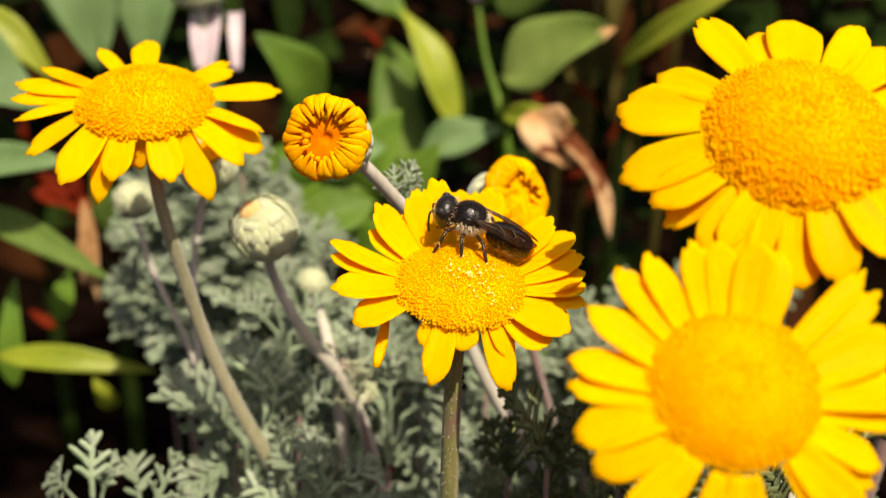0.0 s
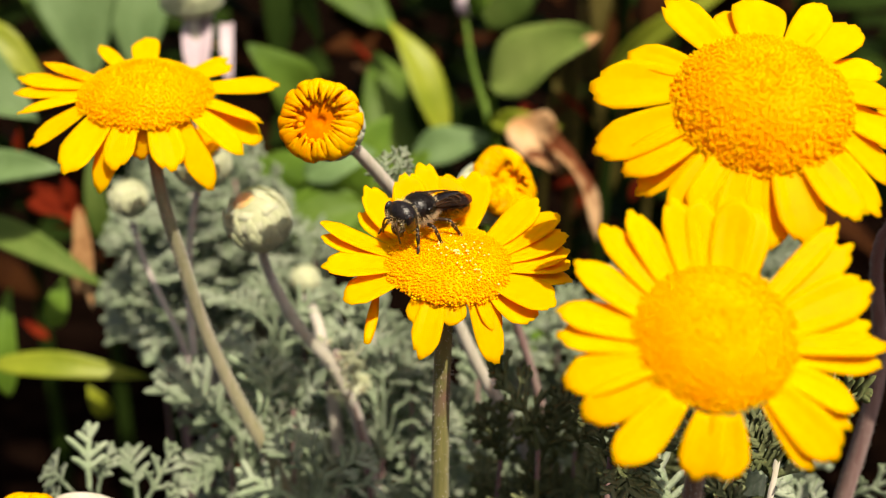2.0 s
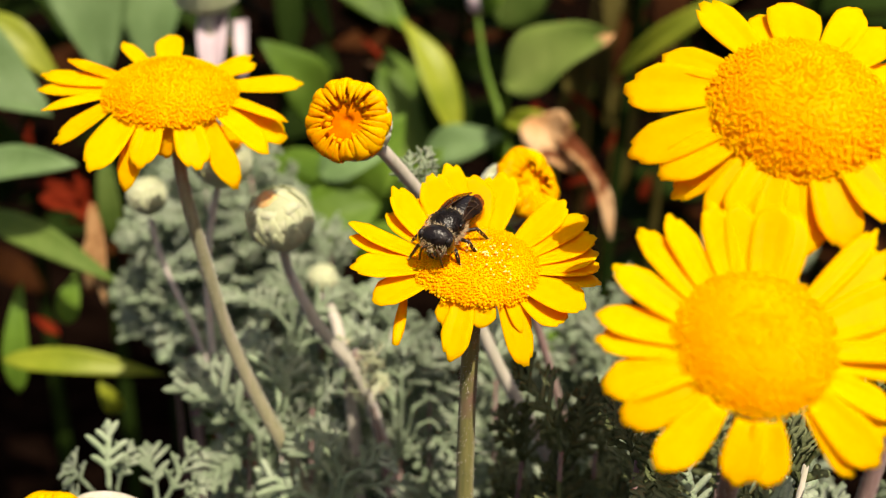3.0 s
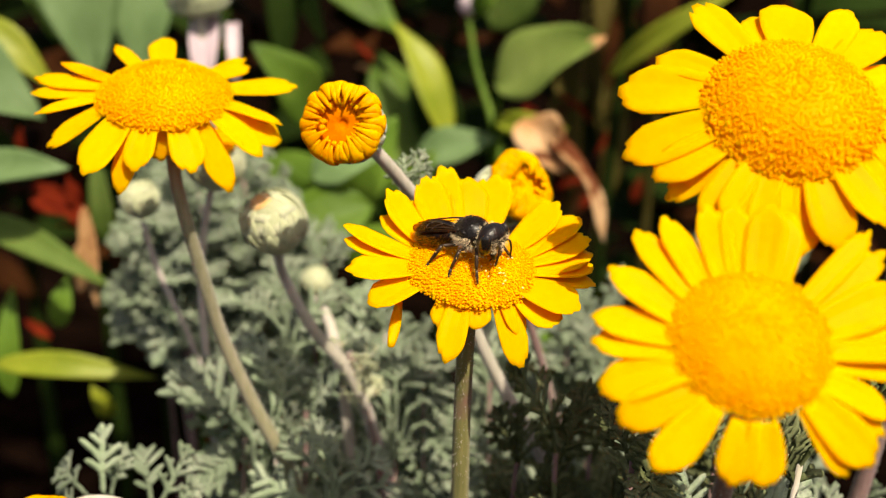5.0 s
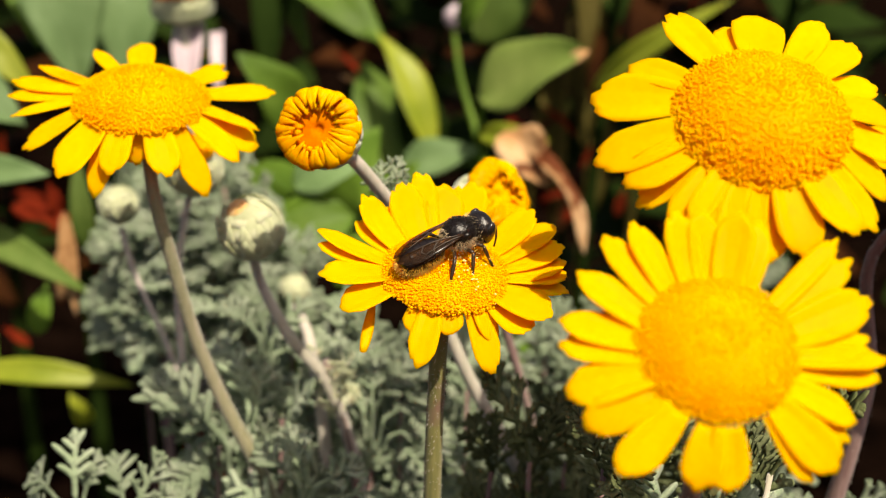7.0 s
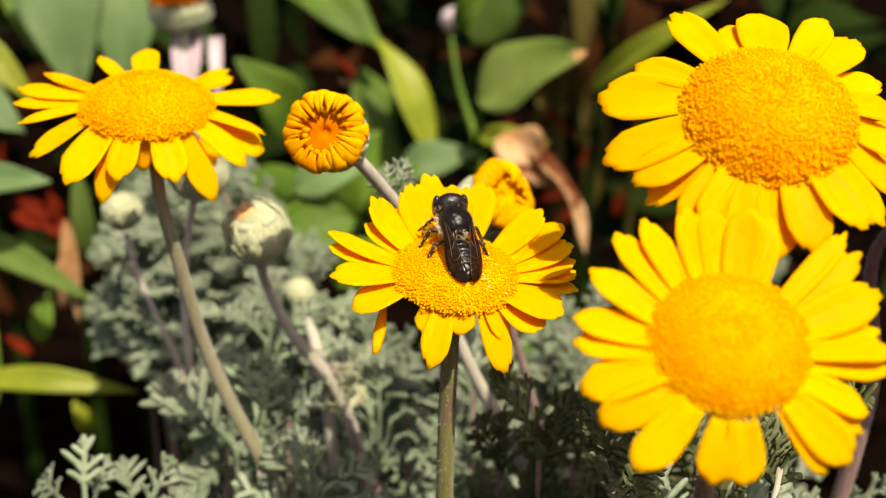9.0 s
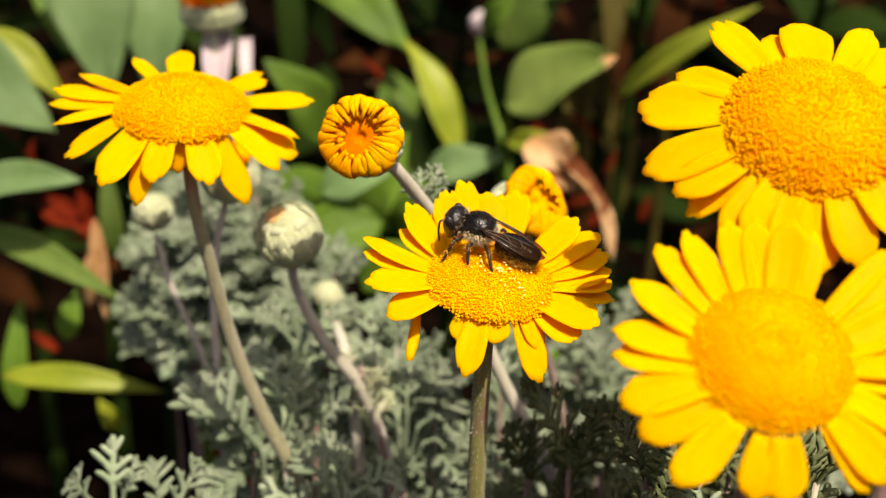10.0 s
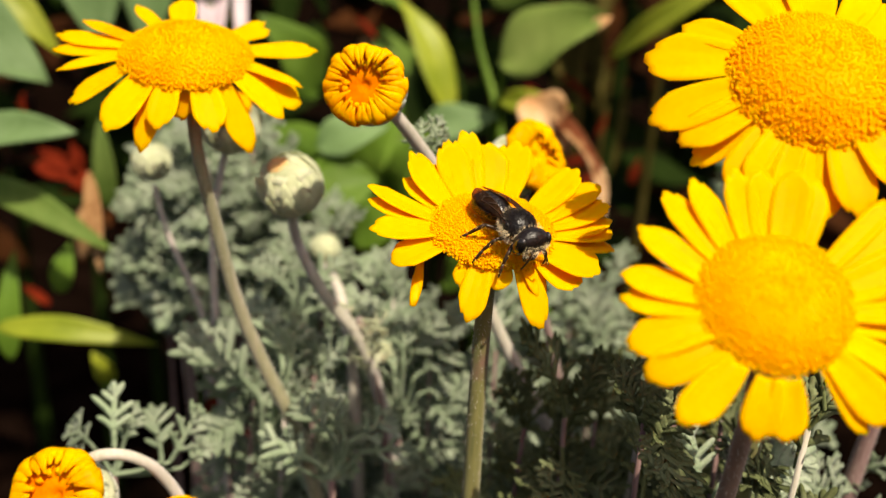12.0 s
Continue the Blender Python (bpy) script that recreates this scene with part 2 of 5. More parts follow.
def tube(points, radii, sides=10, ribs=0.0, n=None, rough=0.0, seed=0):
    rnd = random.Random(seed)
    line = spline(points, n or max(8, len(points) * 4))
    rad = np.interp(np.linspace(0, 1, len(line)), np.linspace(0, 1, len(radii)), radii)
    V, F = [], []
    side = np.array((1.0, 0.13, 0.07)) if abs((line[1] - line[0])[0]) < 0.8 * np.linalg.norm(line[1] - line[0]) else np.array((0.07, 1.0, 0.13))
    for i, p in enumerate(line):
        d = line[min(i + 1, len(line) - 1)] - line[max(i - 1, 0)]
        d /= np.linalg.norm(d) + 1e-9
        u = side - d * (side @ d)
        u /= np.linalg.norm(u) + 1e-9
        side = u
        w = np.cross(d, u)
        for k in range(sides):
            a = 2 * math.pi * k / sides
            r = rad[i] * (1 + ribs * (k % 2) + rough * rnd.uniform(-1, 1))
            V.append(p + r * (math.cos(a) * u + math.sin(a) * w))
    for i in range(len(line) - 1):
        for k in range(sides):
            F.append((i * sides + k, i * sides + (k + 1) % sides, (i + 1) * sides + (k + 1) % sides, (i + 1) * sides + k))
    F.append(tuple(range(sides - 1, -1, -1)))
    F.append(tuple((len(line) - 1) * sides + k for k in range(sides)))
    return V, F


def ball(radii, at=(0, 0, 0), rings=10, sides=16, m=None, lump=0.0, seed=0):
    """An ellipsoid, long axis along x."""
    rnd = random.Random(seed)
    V, F = [(radii[0], 0, 0)], []
    for i in range(1, rings):
        th = math.pi * i / rings
        for k in range(sides):
            a = 2 * math.pi * k / sides
            s = 1 + lump * rnd.uniform(-1, 1)
            V.append((radii[0] * math.cos(th) * s, radii[1] * math.sin(th) * math.cos(a) * s, radii[2] * math.sin(th) * math.sin(a) * s))
    V.append((-radii[0], 0, 0))
    for k in range(sides):
        F.append((0, 1 + k, 1 + (k + 1) % sides))
        F.append((len(V) - 1, len(V) - 1 - sides + (k + 1) % sides, len(V) - 1 - sides + k))
    for i in range(rings - 2):
        for k in range(sides):
            a, b = 1 + i * sides + k, 1 + i * sides + (k + 1) % sides
            F.append((a, a + sides, b + sides, b))
    mm = Matrix.Translation(at) @ (m or Matrix())
    return moved((V, F), mm)


def facing(centre, normal):
    """The pose of a flower head whose disc faces along normal."""
    n = Vector(normal).normalized()
    x = (Vector((1, 0, 0)) - n * n.x).normalized()
    y = n.cross(x)
    m = Matrix((x, y, n)).transposed().to_4x4()
    m.translation = Vector(centre) * MM
    return m


# ---------------------------------------------------------------- daisies
def petal_piece(az, reach, rise, width, r0, drop, seed):
    rnd = random.Random(seed)
    a, e = radians(az), radians(rise)
    notch, bend, twist = rnd.uniform(0.01, 0.075), rnd.uniform(-0.5, 0.9), rnd.uniform(-0.25, 0.25)
    cuts, slant = [rnd.uniform(-0.015, 0.02) for _ in range(11)], rnd.uniform(-0.05, 0.05)
    lean = rnd.uniform(-0.4, 0.4)
    grid = []
    for s in np.linspace(0, 1, 12):
        row = []
        for j, u in enumerate(np.linspace(-1, 1, 11)):
            end = 1 - 0.24 * abs(u) ** 2.2 - notch * (abs(math.cos(1.5 * math.pi * u)) < 0.55) - cuts[j] + slant * u
            q = s * end
            hw = width / 2 * (0.62 + 0.38 * math.sin(min(1.0, q / 0.62) * math.pi / 2)) * (1 - 0.12 * max(0, q - 0.7) / 0.3)
            x = r0 + (reach * math.cos(e) - r0) * q
            y = u * hw + lean * q * q * 0.6
            out = max(0.0, (x - r0 * 1.04) / (reach * math.cos(e) - r0 * 1.04)) if e < 0 else q
            z = reach * math.sin(e) * out * (0.8 + 0.2 * out) + bend * q * (1 - q) * 1.2
            z += 0.10 * width * (u * u - 0.4) * (1 - 0.5 * q) + 0.045 * math.cos(u * 3 * math.pi) * math.sin(math.pi * min(1, q * 1.1)) + twist * u * hw * q
            row.append((x * math.cos(a) - y * math.sin(a), x * math.sin(a) + y * math.cos(a), z - drop))
        grid.append(row)
    return sheet(grid, 0.22)


def floret_mass(R, h, count, seed, hollow=0.3, inner=0.0, outer=1.0):
    """Disc florets in a spiral over the dome: buds in the middle, open cups outside."""
    rnd = random.Random(seed)
    V, F = [], []
    for i in range(count):
        f = (i + 0.5) / count
        r = R * math.sqrt(f)
        edge = r / R + rnd.uniform(-0.04, 0.04)
        if not inner <= edge < outer + 0.1 * (outer == 1.0):
            continue
        a = i * 2.399963 + rnd.uniform(-0.9, 0.9) / math.sqrt(i + 1)
        r += rnd.uniform(-0.9, 0.9) * R / math.sqrt(count)
        px, py = r * math.cos(a), r * math.sin(a)
        pz = dome_z(r, R, h, hollow)
        dz = (dome_z(r + 0.05, R, h, hollow) - pz) / 0.05
        n = Vector((-dz * math.cos(a), -dz * math.sin(a), 1)).normalized()
        n = (n + Vector([rnd.uniform(-0.3, 0.3) for _ in range(3)])).normalized()
        x = n.orthogonal().normalized()
        y = n.cross(x)
        size = R / math.sqrt(count) * (0.7 + 0.3 * f) * rnd.uniform(0.7, 1.5)
        tall = size * (0.2 + 0.5 * f * f) * rnd.uniform(0.5, 1.6)
        o, k, turn = Vector((px, py, pz)), len(V), rnd.uniform(0, 6)
        for ring, up in ((0.75, -0.15), (0.72 + 0.12 * f, tall * 0.7)):
            for j in range(6):
                b = turn + j * math.pi / 3
                rr = size * ring * (1 + (0.1 * f * (1 if j % 2 else -1) if up > 0 else 0))
                V.append(tuple(o + x * math.cos(b) * rr + y * math.sin(b) * rr + n * up))
        V.append(tuple(o + n * (tall * 1.25)))
        for j in range(6):
            q = (j + 1) % 6
            F.append((k + j, k + q, k + 6 + q, k + 6 + j))
            F.append((k + 6 + j, k + 6 + q, k + 12))
    return V, F


def dome_z(r, R, h, hollow):
    q = min(1.0, abs(r) / R)
    return h * (1 - q ** 2.3) - hollow * math.exp(-(q / 0.1) ** 2)


def dome_piece(R, h, hollow):
    V, F, sides = [], [], 40
    rr = np.linspace(0.02, 1, 14)
    for q in rr:
        for k in range(sides):
            a = 2 * math.pi * k / sides
            V.append((R * q * math.cos(a), R * q * math.sin(a), dome_z(R * q, R, h, hollow) - 0.05))
    for i in range(len(rr) - 1):
        for k in range(sides):
            F.append((i * sides + k, (i + 1) * sides + k, (i + 1) * sides + (k + 1) % sides, i * sides + (k + 1) % sides))
    F.append(tuple(range(sides)))
    F.append(tuple((len(rr) - 1) * sides + k for k in range(sides - 1, -1, -1)))
    return V, F


def cup_piece(R, depth, seed):
    """The green cup under a flower head, ribbed by its overlapping bracts."""
    V, F, sides = [], [], 44
    rnd = random.Random(seed)
    prof = [(1.0, 0.0), (1.04, -0.18), (0.96, -0.45), (0.75, -0.75), (0.42, -0.95), (0.16, -1.05)]
    for i, (q, z) in enumerate(prof):
        for k in range(sides):
            a = 2 * math.pi * k / sides
            s = 1 + 0.035 * ((k + i) % 4 < 2) + rnd.uniform(-0.01, 0.01)
            V.append((R * q * s * math.cos(a), R * q * s * math.sin(a), depth * z - 0.25))
    for i in range(len(prof) - 1):
        for k in range(sides):
            F.append((i * sides + k, (i + 1) * sides + k, (i + 1) * sides + (k + 1) % sides, i * sides + (k + 1) % sides))
    F.append(tuple(range(sides)))
    F.append(tuple((len(prof) - 1) * sides + k for k in range(sides - 1, -1, -1)))
    return V, F


def stem_hairs(points, radii, count, seed):
    """Fine down on a stem."""
    rnd = random.Random(seed)
    line = spline(points, 40)
    rad = np.interp(np.linspace(0, 1, 40), np.linspace(0, 1, len(radii)), radii)
    V, F = [], []
    for _ in range(count):
        i = rnd.randrange(39)
        p, d = Vector(line[i]).lerp(Vector(line[i + 1]), rnd.random()), Vector(line[i + 1] - line[i]).normalized()
        out = Vector([rnd.gauss(0, 1) for _ in range(3)])
        out = (out - d * out.dot(d)).normalized()
        b = p + out * rad[i] * 0.95
        t = b + out * rnd.uniform(0.25, 0.55) + d * rnd.uniform(-0.3, 0.3)
        s = d.cross(out) * 0.03
        k = len(V)
        V += [tuple(b + s), tuple(b - s), tuple(b + d * 0.05), tuple(t)]
        F += [(k, k + 1, k + 3), (k + 1, k + 2, k + 3), (k + 2, k, k + 3)]
    return V, F


def daisy(centre, normal, R, dome, petals, stem, stem_radii, label, seed, foot, stem_mat=STEM, count=2600, hollow=0.3, core=0.0, wide=1.3, shift=0.0):
    """A yellow daisy: stem, head with its cup, disc and ray petals. All of it hangs on an empty at its foot."""
    root = thing("yellow_daisy", label, "flower", foot, group="yellow daisies")
    base = Matrix.Translation(-Vector(foot) * MM)
    pts = [Vector(p) - Vector(foot) for p in [*stem, foot]]
    st = part("stem", mesh_of("stem", *tube(pts, stem_radii, 14, 0.06, 40, 0.02, seed), stem_mat), root)
    part("down", mesh_of("down", *stem_hairs(pts[:-1], stem_radii[:-1], 900, seed), PALE_STEM, False), st, "fine pale hairs", kind="stuff")
    m = base @ facing(centre, normal)
    head = part("flower_head", mesh_of("flower_head", *cup_piece(R * 0.7, R * 0.42, seed), INVOL), root, "downy green cup of bracts", m)
    up = Matrix.Translation((0, shift * MM, 0))
    part("disc", mesh_of("disc", *dome_piece(R * 0.97, dome, hollow), DISC), head, "domed golden disc", up)
    part("floret_carpet", mesh_of("floret_carpet", *floret_mass(R, dome, count, seed, hollow, core, 1.0), DISC, False), head, "tiny crowded golden florets", up, "stuff")
    if core:
        part("floret_heart", mesh_of("floret_heart", *floret_mass(R, dome, count, seed, hollow, 0.0, core), CORE, False), head, "deep orange inner florets", up, "stuff")
    for i, (az, reach, rise, width, *shade_tint) in enumerate(petals):
        part("petal", mesh_of("petal", *petal_piece(az, reach, rise, width * wide, R * 0.8, -0.1 + 0.2 * (i % 2), seed * 100 + i), ORANGE if shade_tint else PETAL), head, "curled petal coloured deep orange for shade" if shade_tint else "")
    return root


# ---------------------------------------------------------------- buds
def bract_mesh(name, length, width, mat, hug=0.0):
    """A pointed bract; with hug it lies on a ball of that radius."""
    grid = []
    if hug:
        for s in np.linspace(0, 1, 7):
            a, hw = -0.35 + s * length / hug, width / 2 * (1 - 0.9 * s ** 2.2)
            grid.append([(u * hw, hug * math.cos(a) - hug - 0.5 * (u * hw) ** 2 / hug + 0.04 * hug * s, hug * math.sin(a)) for u in (-1, -0.5, 0, 0.5, 1)])
        return mesh_of(name, *sheet(grid, 0.12), mat)
    for s in np.linspace(0, 1, 5):
        hw = width / 2 * (1 - 0.93 * s ** 1.8)
        grid.append([(u * hw, 0.10 * width * (1 - u * u) - 0.2 * length * s * s, s * length) for u in (-1, -0.5, 0, 0.5, 1)])
    return mesh_of(name, *sheet(grid, 0.1), mat)


def scaly(head, R, rows, mat, top=1.0, tall=1.0):
    """Overlapping bracts round an egg of radius R whose axis is the head's z; they share one mesh."""
    me = bract_mesh("bract", R * 1.25, R * 0.62, mat, R)
    for i in range(rows):
        th = math.pi * (0.86 - (0.86 - 0.12 * top) * i / max(1, rows - 1))
        n = max(5, int(13 * math.sin(th)))
        for k in range(n):
            a = 2 * math.pi * (k + 0.5 * (i % 2)) / n
            out = Vector((math.cos(a) * math.sin(th), math.sin(a) * math.sin(th), math.cos(th) * tall))
            up = Vector((-math.cos(a) * math.cos(th), -math.sin(a) * math.cos(th), math.sin(th) * tall)).normalized()
            nrm = out.normalized()
            side = up.cross(nrm).normalized()
            nrm = (side.cross(up) - up * 0.05).normalized()
            m = Matrix((-side, nrm, up)).transposed().to_4x4()
            jit = 0.1 * math.sin(k * 12.9 + i * 7.7)
            m.translation = out * R * (0.985 + 0.015 * math.sin(k * 5.1 + i)) * MM - up * R * jit * MM
            part("bract", me, head, m=m)


def closed_bud(centre, R, axis, stem, radii, label, seed, tip=0.0, stem_mat=PALE_STEM):
    foot = stem[-1]
    root = thing("daisy_bud", label, "flower bud", foot, group="closed daisy buds")
    base = Matrix.Translation(-Vector(foot) * MM)
    part("stem", mesh_of("stem", *tube([Vector(p) - Vector(foot) for p in stem], radii, 10, 0.05, None, 0.03, seed), stem_mat), root)
    m = base @ facing(centre, axis)
    head = part("bud_head", mesh_of("bud_head", *ball((R * 1.0, R * 1.0, R * 0.97), m=Matrix.Rotation(radians(90), 4, "Y"), lump=0.02, seed=seed), BRACT), root, "woolly pale bud", m)
    scaly(head, R, 6, BRACT, 1.2, 0.95)
    if tip:
        cap = ball((R * tip, R * tip, R * 0.3), (-R * 0.2, -R * 0.12, R * (0.86 - 0.2 * tip)), 8, 16, Matrix.Rotation(radians(-16), 4, "Y") @ Matrix.Rotation(radians(12), 4, "X"), lump=0.08, seed=seed)
        part("petal_tip", mesh_of("petal_tip", *cap, ORANGE if tip > 0.6 else PEACH), head, "orange petal tips showing")
    return root


def opening_bud(centre, axis, R, stem, radii, label, seed, petals=25, stem_mat=PALE_STEM, open_by=0.75, deep=0.9, upright=False, petal_mat=ORANGE, rises=(28, 66)):
    """A half-open bud: woolly cup, a ring of rolled young petals curling in over a dark throat."""
    foot = stem[-1]
    root = thing("opening_daisy", label, "flower bud", foot, group="half-open daisies")
    base = Matrix.Translation(-Vector(foot) * MM)
    part("stem", mesh_of("stem", *tube([Vector(p) - Vector(foot) for p in stem], radii, 10, 0.05, 44, 0.02, seed), stem_mat), root)
    m = base @ facing(centre, axis)
    head = part("flower_head", mesh_of("flower_head", *moved(ball((R * (0.42 if upright else 0.62), R * 0.92, R * 0.92), m=Matrix.Rotation(radians(90), 4, "Y")), Matrix.Translation((0, 0, -R * (0.45 if upright else 0.78)))), BRACT), root, "woolly grey-green cup", m)
    me = bract_mesh("bract", R * 0.8, R * 0.42, BRACT)
    for i in range(3):
        for k in range(15):
            a = 2 * math.pi * (k + 0.5 * i) / 15
            th = radians(28 - 24 * i)
            out = Vector((math.cos(a), math.sin(a), 0))
            up = (Vector((0, 0, 1)) * math.cos(th) + out * math.sin(th)).normalized()
            side = up.cross(out).normalized()
            nrm = side.cross(up)
            mb = Matrix((-side, nrm, up)).transposed().to_4x4()
            mb.translation = (out * R * (0.62 + 0.13 * i) + Vector((0, 0, -R * ((0.72 if upright else 1.12) - 0.18 * i)))) * MM
            part("bract", me, head, m=mb)
    throat = part("throat", mesh_of("throat", *moved(dome_piece(R * (0.85 if upright else 0.92), R * 0.1, R * 0.25), Matrix.Translation((0, 0, R * (0.05 if upright else 0.1)))), DEEP if petal_mat is ORANGE else DISC), head, "shaded orange throat")
    rnd = random.Random(seed)
    if upright:
        for k in range(petals):
            v = petal_piece(k * 360 / petals + rnd.uniform(-5, 5), R * rnd.uniform(1.15, 1.6), rnd.uniform(*rises), R * rnd.uniform(0.36, 0.52), R * 0.7, 0, seed * 50 + k)
            part("petal", mesh_of("petal", *v, petal_mat), head)
        return root
    for k in range(petals // 2):
        a, ln = 4 * math.pi * k / petals + rnd.uniform(-0.1, 0.1), rnd.uniform(0.16, 0.32)
        out, side = Vector((math.cos(a), math.sin(a), 0)), Vector((-math.sin(a), math.cos(a), 0))
        grid = [[out * R * (0.68 - ln * s) + side * (u * R * 0.1 * (1 - 0.5 * s)) + Vector((0, 0, R * (0.1 + 0.2 * math.sin(2.4 * s)))) for u in (-1, 0, 1)] for s in np.linspace(0, 1, 6)]
        part("petal", mesh_of("petal", *sheet(grid, 0.14), petal_mat), head, "short petal rolled into the throat")
    for k in range(petals):
        a = 2 * math.pi * k / petals + rnd.uniform(-0.05, 0.05)
        ln, wd, size = rnd.uniform(0.92, 1.13), 2 * math.pi * R / petals * rnd.uniform(1.9, 2.4) * (1.35 if petal_mat is PETAL else 1.0), rnd.uniform(0.93, 1.05)
        grid = []
        for s in np.linspace(0, 1, 9):
            th = s * radians(175) * ln
            r = R * (0.74 + 0.27 * math.sin(th)) if th < math.pi / 2 else R * (0.5 + 0.51 * math.sin(th)) * 1.0
            r = max(r, R * (1.0 - open_by))
            r *= size
            z = R * (0.15 - 0.32 * math.cos(th)) * deep + 0.12 * (k % 3) * math.sin(th)
            row = []
            for u in np.linspace(-1, 1, 5):
                hw = wd / 2 * (0.75 + 0.25 * math.sin(math.pi * min(1, s * 1.3))) * (1 - 0.8 * max(0, s - 0.6) / 0.4) * min(1, r / R + 0.25)
                y = u * hw
                q = r + 0.08 * wd * (1 - u * u) * math.sin(th)
                zz = z + 0.13 * wd * (1 - u * u) * abs(math.cos(th * 0.5))
                row.append((q * math.cos(a) - y * math.sin(a), q * math.sin(a) + y * math.cos(a), zz))
            grid.append(row)
        part("petal", mesh_of("petal", *sheet(grid, 0.16), ORANGE), head)
    return root


# ---------------------------------------------------------------- foliage
def finger(p0, p1, width, cup=0.2, bend=0.0):
    """A blunt lobe of a frond: a thick little blade with a groove, broadest near its tip, closed."""
    p0, p1 = Vector(p0), Vector(p1)
    d = p1 - p0
    side = d.cross(Vector((0, 0, 1))).normalized()
    up = side.cross(d).normalized()
    V, F = [], []
    for s, q in ((0, 0.95), (0.35, 0.98), (0.72, 0.97), (0.92, 0.62)):
        c, w = p0 + d * s + side * bend * s * s, width / 2 * q
        V += [tuple(c - side * w + up * w * cup), tuple(c + up * 0.05), tuple(c + side * w + up * w * cup), tuple(c - up * 0.22)]
    V.append(tuple(p1 + side * bend))
    for i in range(3):
        for k in range(4):
            F.append((i * 4 + k, i * 4 + (k + 1) % 4, i * 4 + 4 + (k + 1) % 4, i * 4 + 4 + k))
    for k in range(4):
        F.append((12 + k, 12 + (k + 1) % 4, 16))
    return V, F


def frond_mesh(seed, length=14.0, pairs=4, broad=1.0, teeth=2, mat=SILVER):
    """A grey-green frond: a winged midrib with pairs of forward-pointing blunt lobes, most of them with a tooth or two. It grows along x, its face up."""
    rnd = random.Random(seed)
    droop, pieces = rnd.uniform(0.15, 0.45), []
    sway = rnd.uniform(-1.4, 1.4)

    def rib(s):
        return Vector((length * s, sway * s * s, length * (0.3 * s - droop * s * s)))
    for i in range(6):
        pieces.append(finger(rib(i / 6), rib((i + 1.25) / 6), (1.25 + 0.1 * i) * broad))
    for i in range(pairs):
        f = i / max(1, pairs - 1)
        for sgn in (-1, 1):
            o = rib(0.28 + 0.5 * f + rnd.uniform(-0.05, 0.05))
            size = length * (0.17 + 0.29 * math.sin(math.pi * (0.2 + 0.62 * f))) * rnd.uniform(0.8, 1.15)
            a = radians(rnd.uniform(46, 58) - 14 * f)
            lift = rnd.uniform(-0.05, 0.3)
            tip = o + Vector((math.cos(a) * size, sgn * math.sin(a) * size, size * lift))
            pieces.append(finger(o, tip, 1.4 * broad, bend=-sgn * rnd.uniform(0, 0.5)))
            for q, turn in ((0.5, -38), (0.62, 34), (0.3, 40))[:teeth]:
                c = o.lerp(tip, q)
                aa = sgn * (a + radians(turn + rnd.uniform(-9, 9)))
                ln = size * 0.26 * rnd.uniform(0.8, 1.25) + 0.6
                pieces.append(finger(c, c + Vector((math.cos(aa) * ln, math.sin(aa) * ln, ln * (lift + rnd.uniform(-0.1, 0.2)))), 1.15 * broad))
    for turn in (-40, 2, 38):
        ln = length * rnd.uniform(0.12, 0.17) * (1.4 if turn == 2 else 1)
        pieces.append(finger(rib(0.88), rib(0.93) + Vector((math.cos(radians(turn)) * ln, math.sin(radians(turn)) * ln, ln * 0.1)), 1.5 * broad))
    V, F = join(pieces)
    co, k = np.array([tuple(v) for v in V]), len(pieces[0][0])
    for v, f in pieces[1:]:
        near = int(np.argmin(((co[:k] - co[k]) ** 2).sum(1)))
        F.append((k, k + 2, near))
        k += len(v)
    return mesh_of("frond", V, F, mat)


FRONDS = [frond_mesh(k, 12.5 + 0.7 * k, 3 + k % 3, 0.92 + 0.03 * k, 1 + k % 2) for k in range(8)]
SHADED_FRONDS = [frond_mesh(40 + k, 14 + 0.7 * k, 4 + k % 2, 1.0, 2 + k % 2, SHADED_FROND) for k in range(8)]
BROAD_FRONDS = [frond_mesh(20 + k, 14 + 0.6 * k, 3 + k % 2, 1.12, k % 3) for k in range(8)]


def frond_pose(at, yaw, rise, roll, size=1.0):
    m = pose(0, 0, 0, 0, 0, yaw) @ pose(0, 0, 0, 0, -rise, 0) @ pose(0, 0, 0, roll)
    m = m @ Matrix.Diagonal((size, size, size, 1))
    m.translation = Vector(at) * MM
    return m


def frond_towards(at, along, face, size):
    """A frond that grows along a direction and turns its face to another as far as it can."""
    d, n = Vector(along).normalized(), Vector(face)
    n = (n - d * n.dot(d)).normalized()
    m = Matrix((d, n.cross(d), n)).transposed().to_4x4() @ Matrix.Diagonal((size, size, size, 1))
    m.translation = Vector(at) * MM
    return m


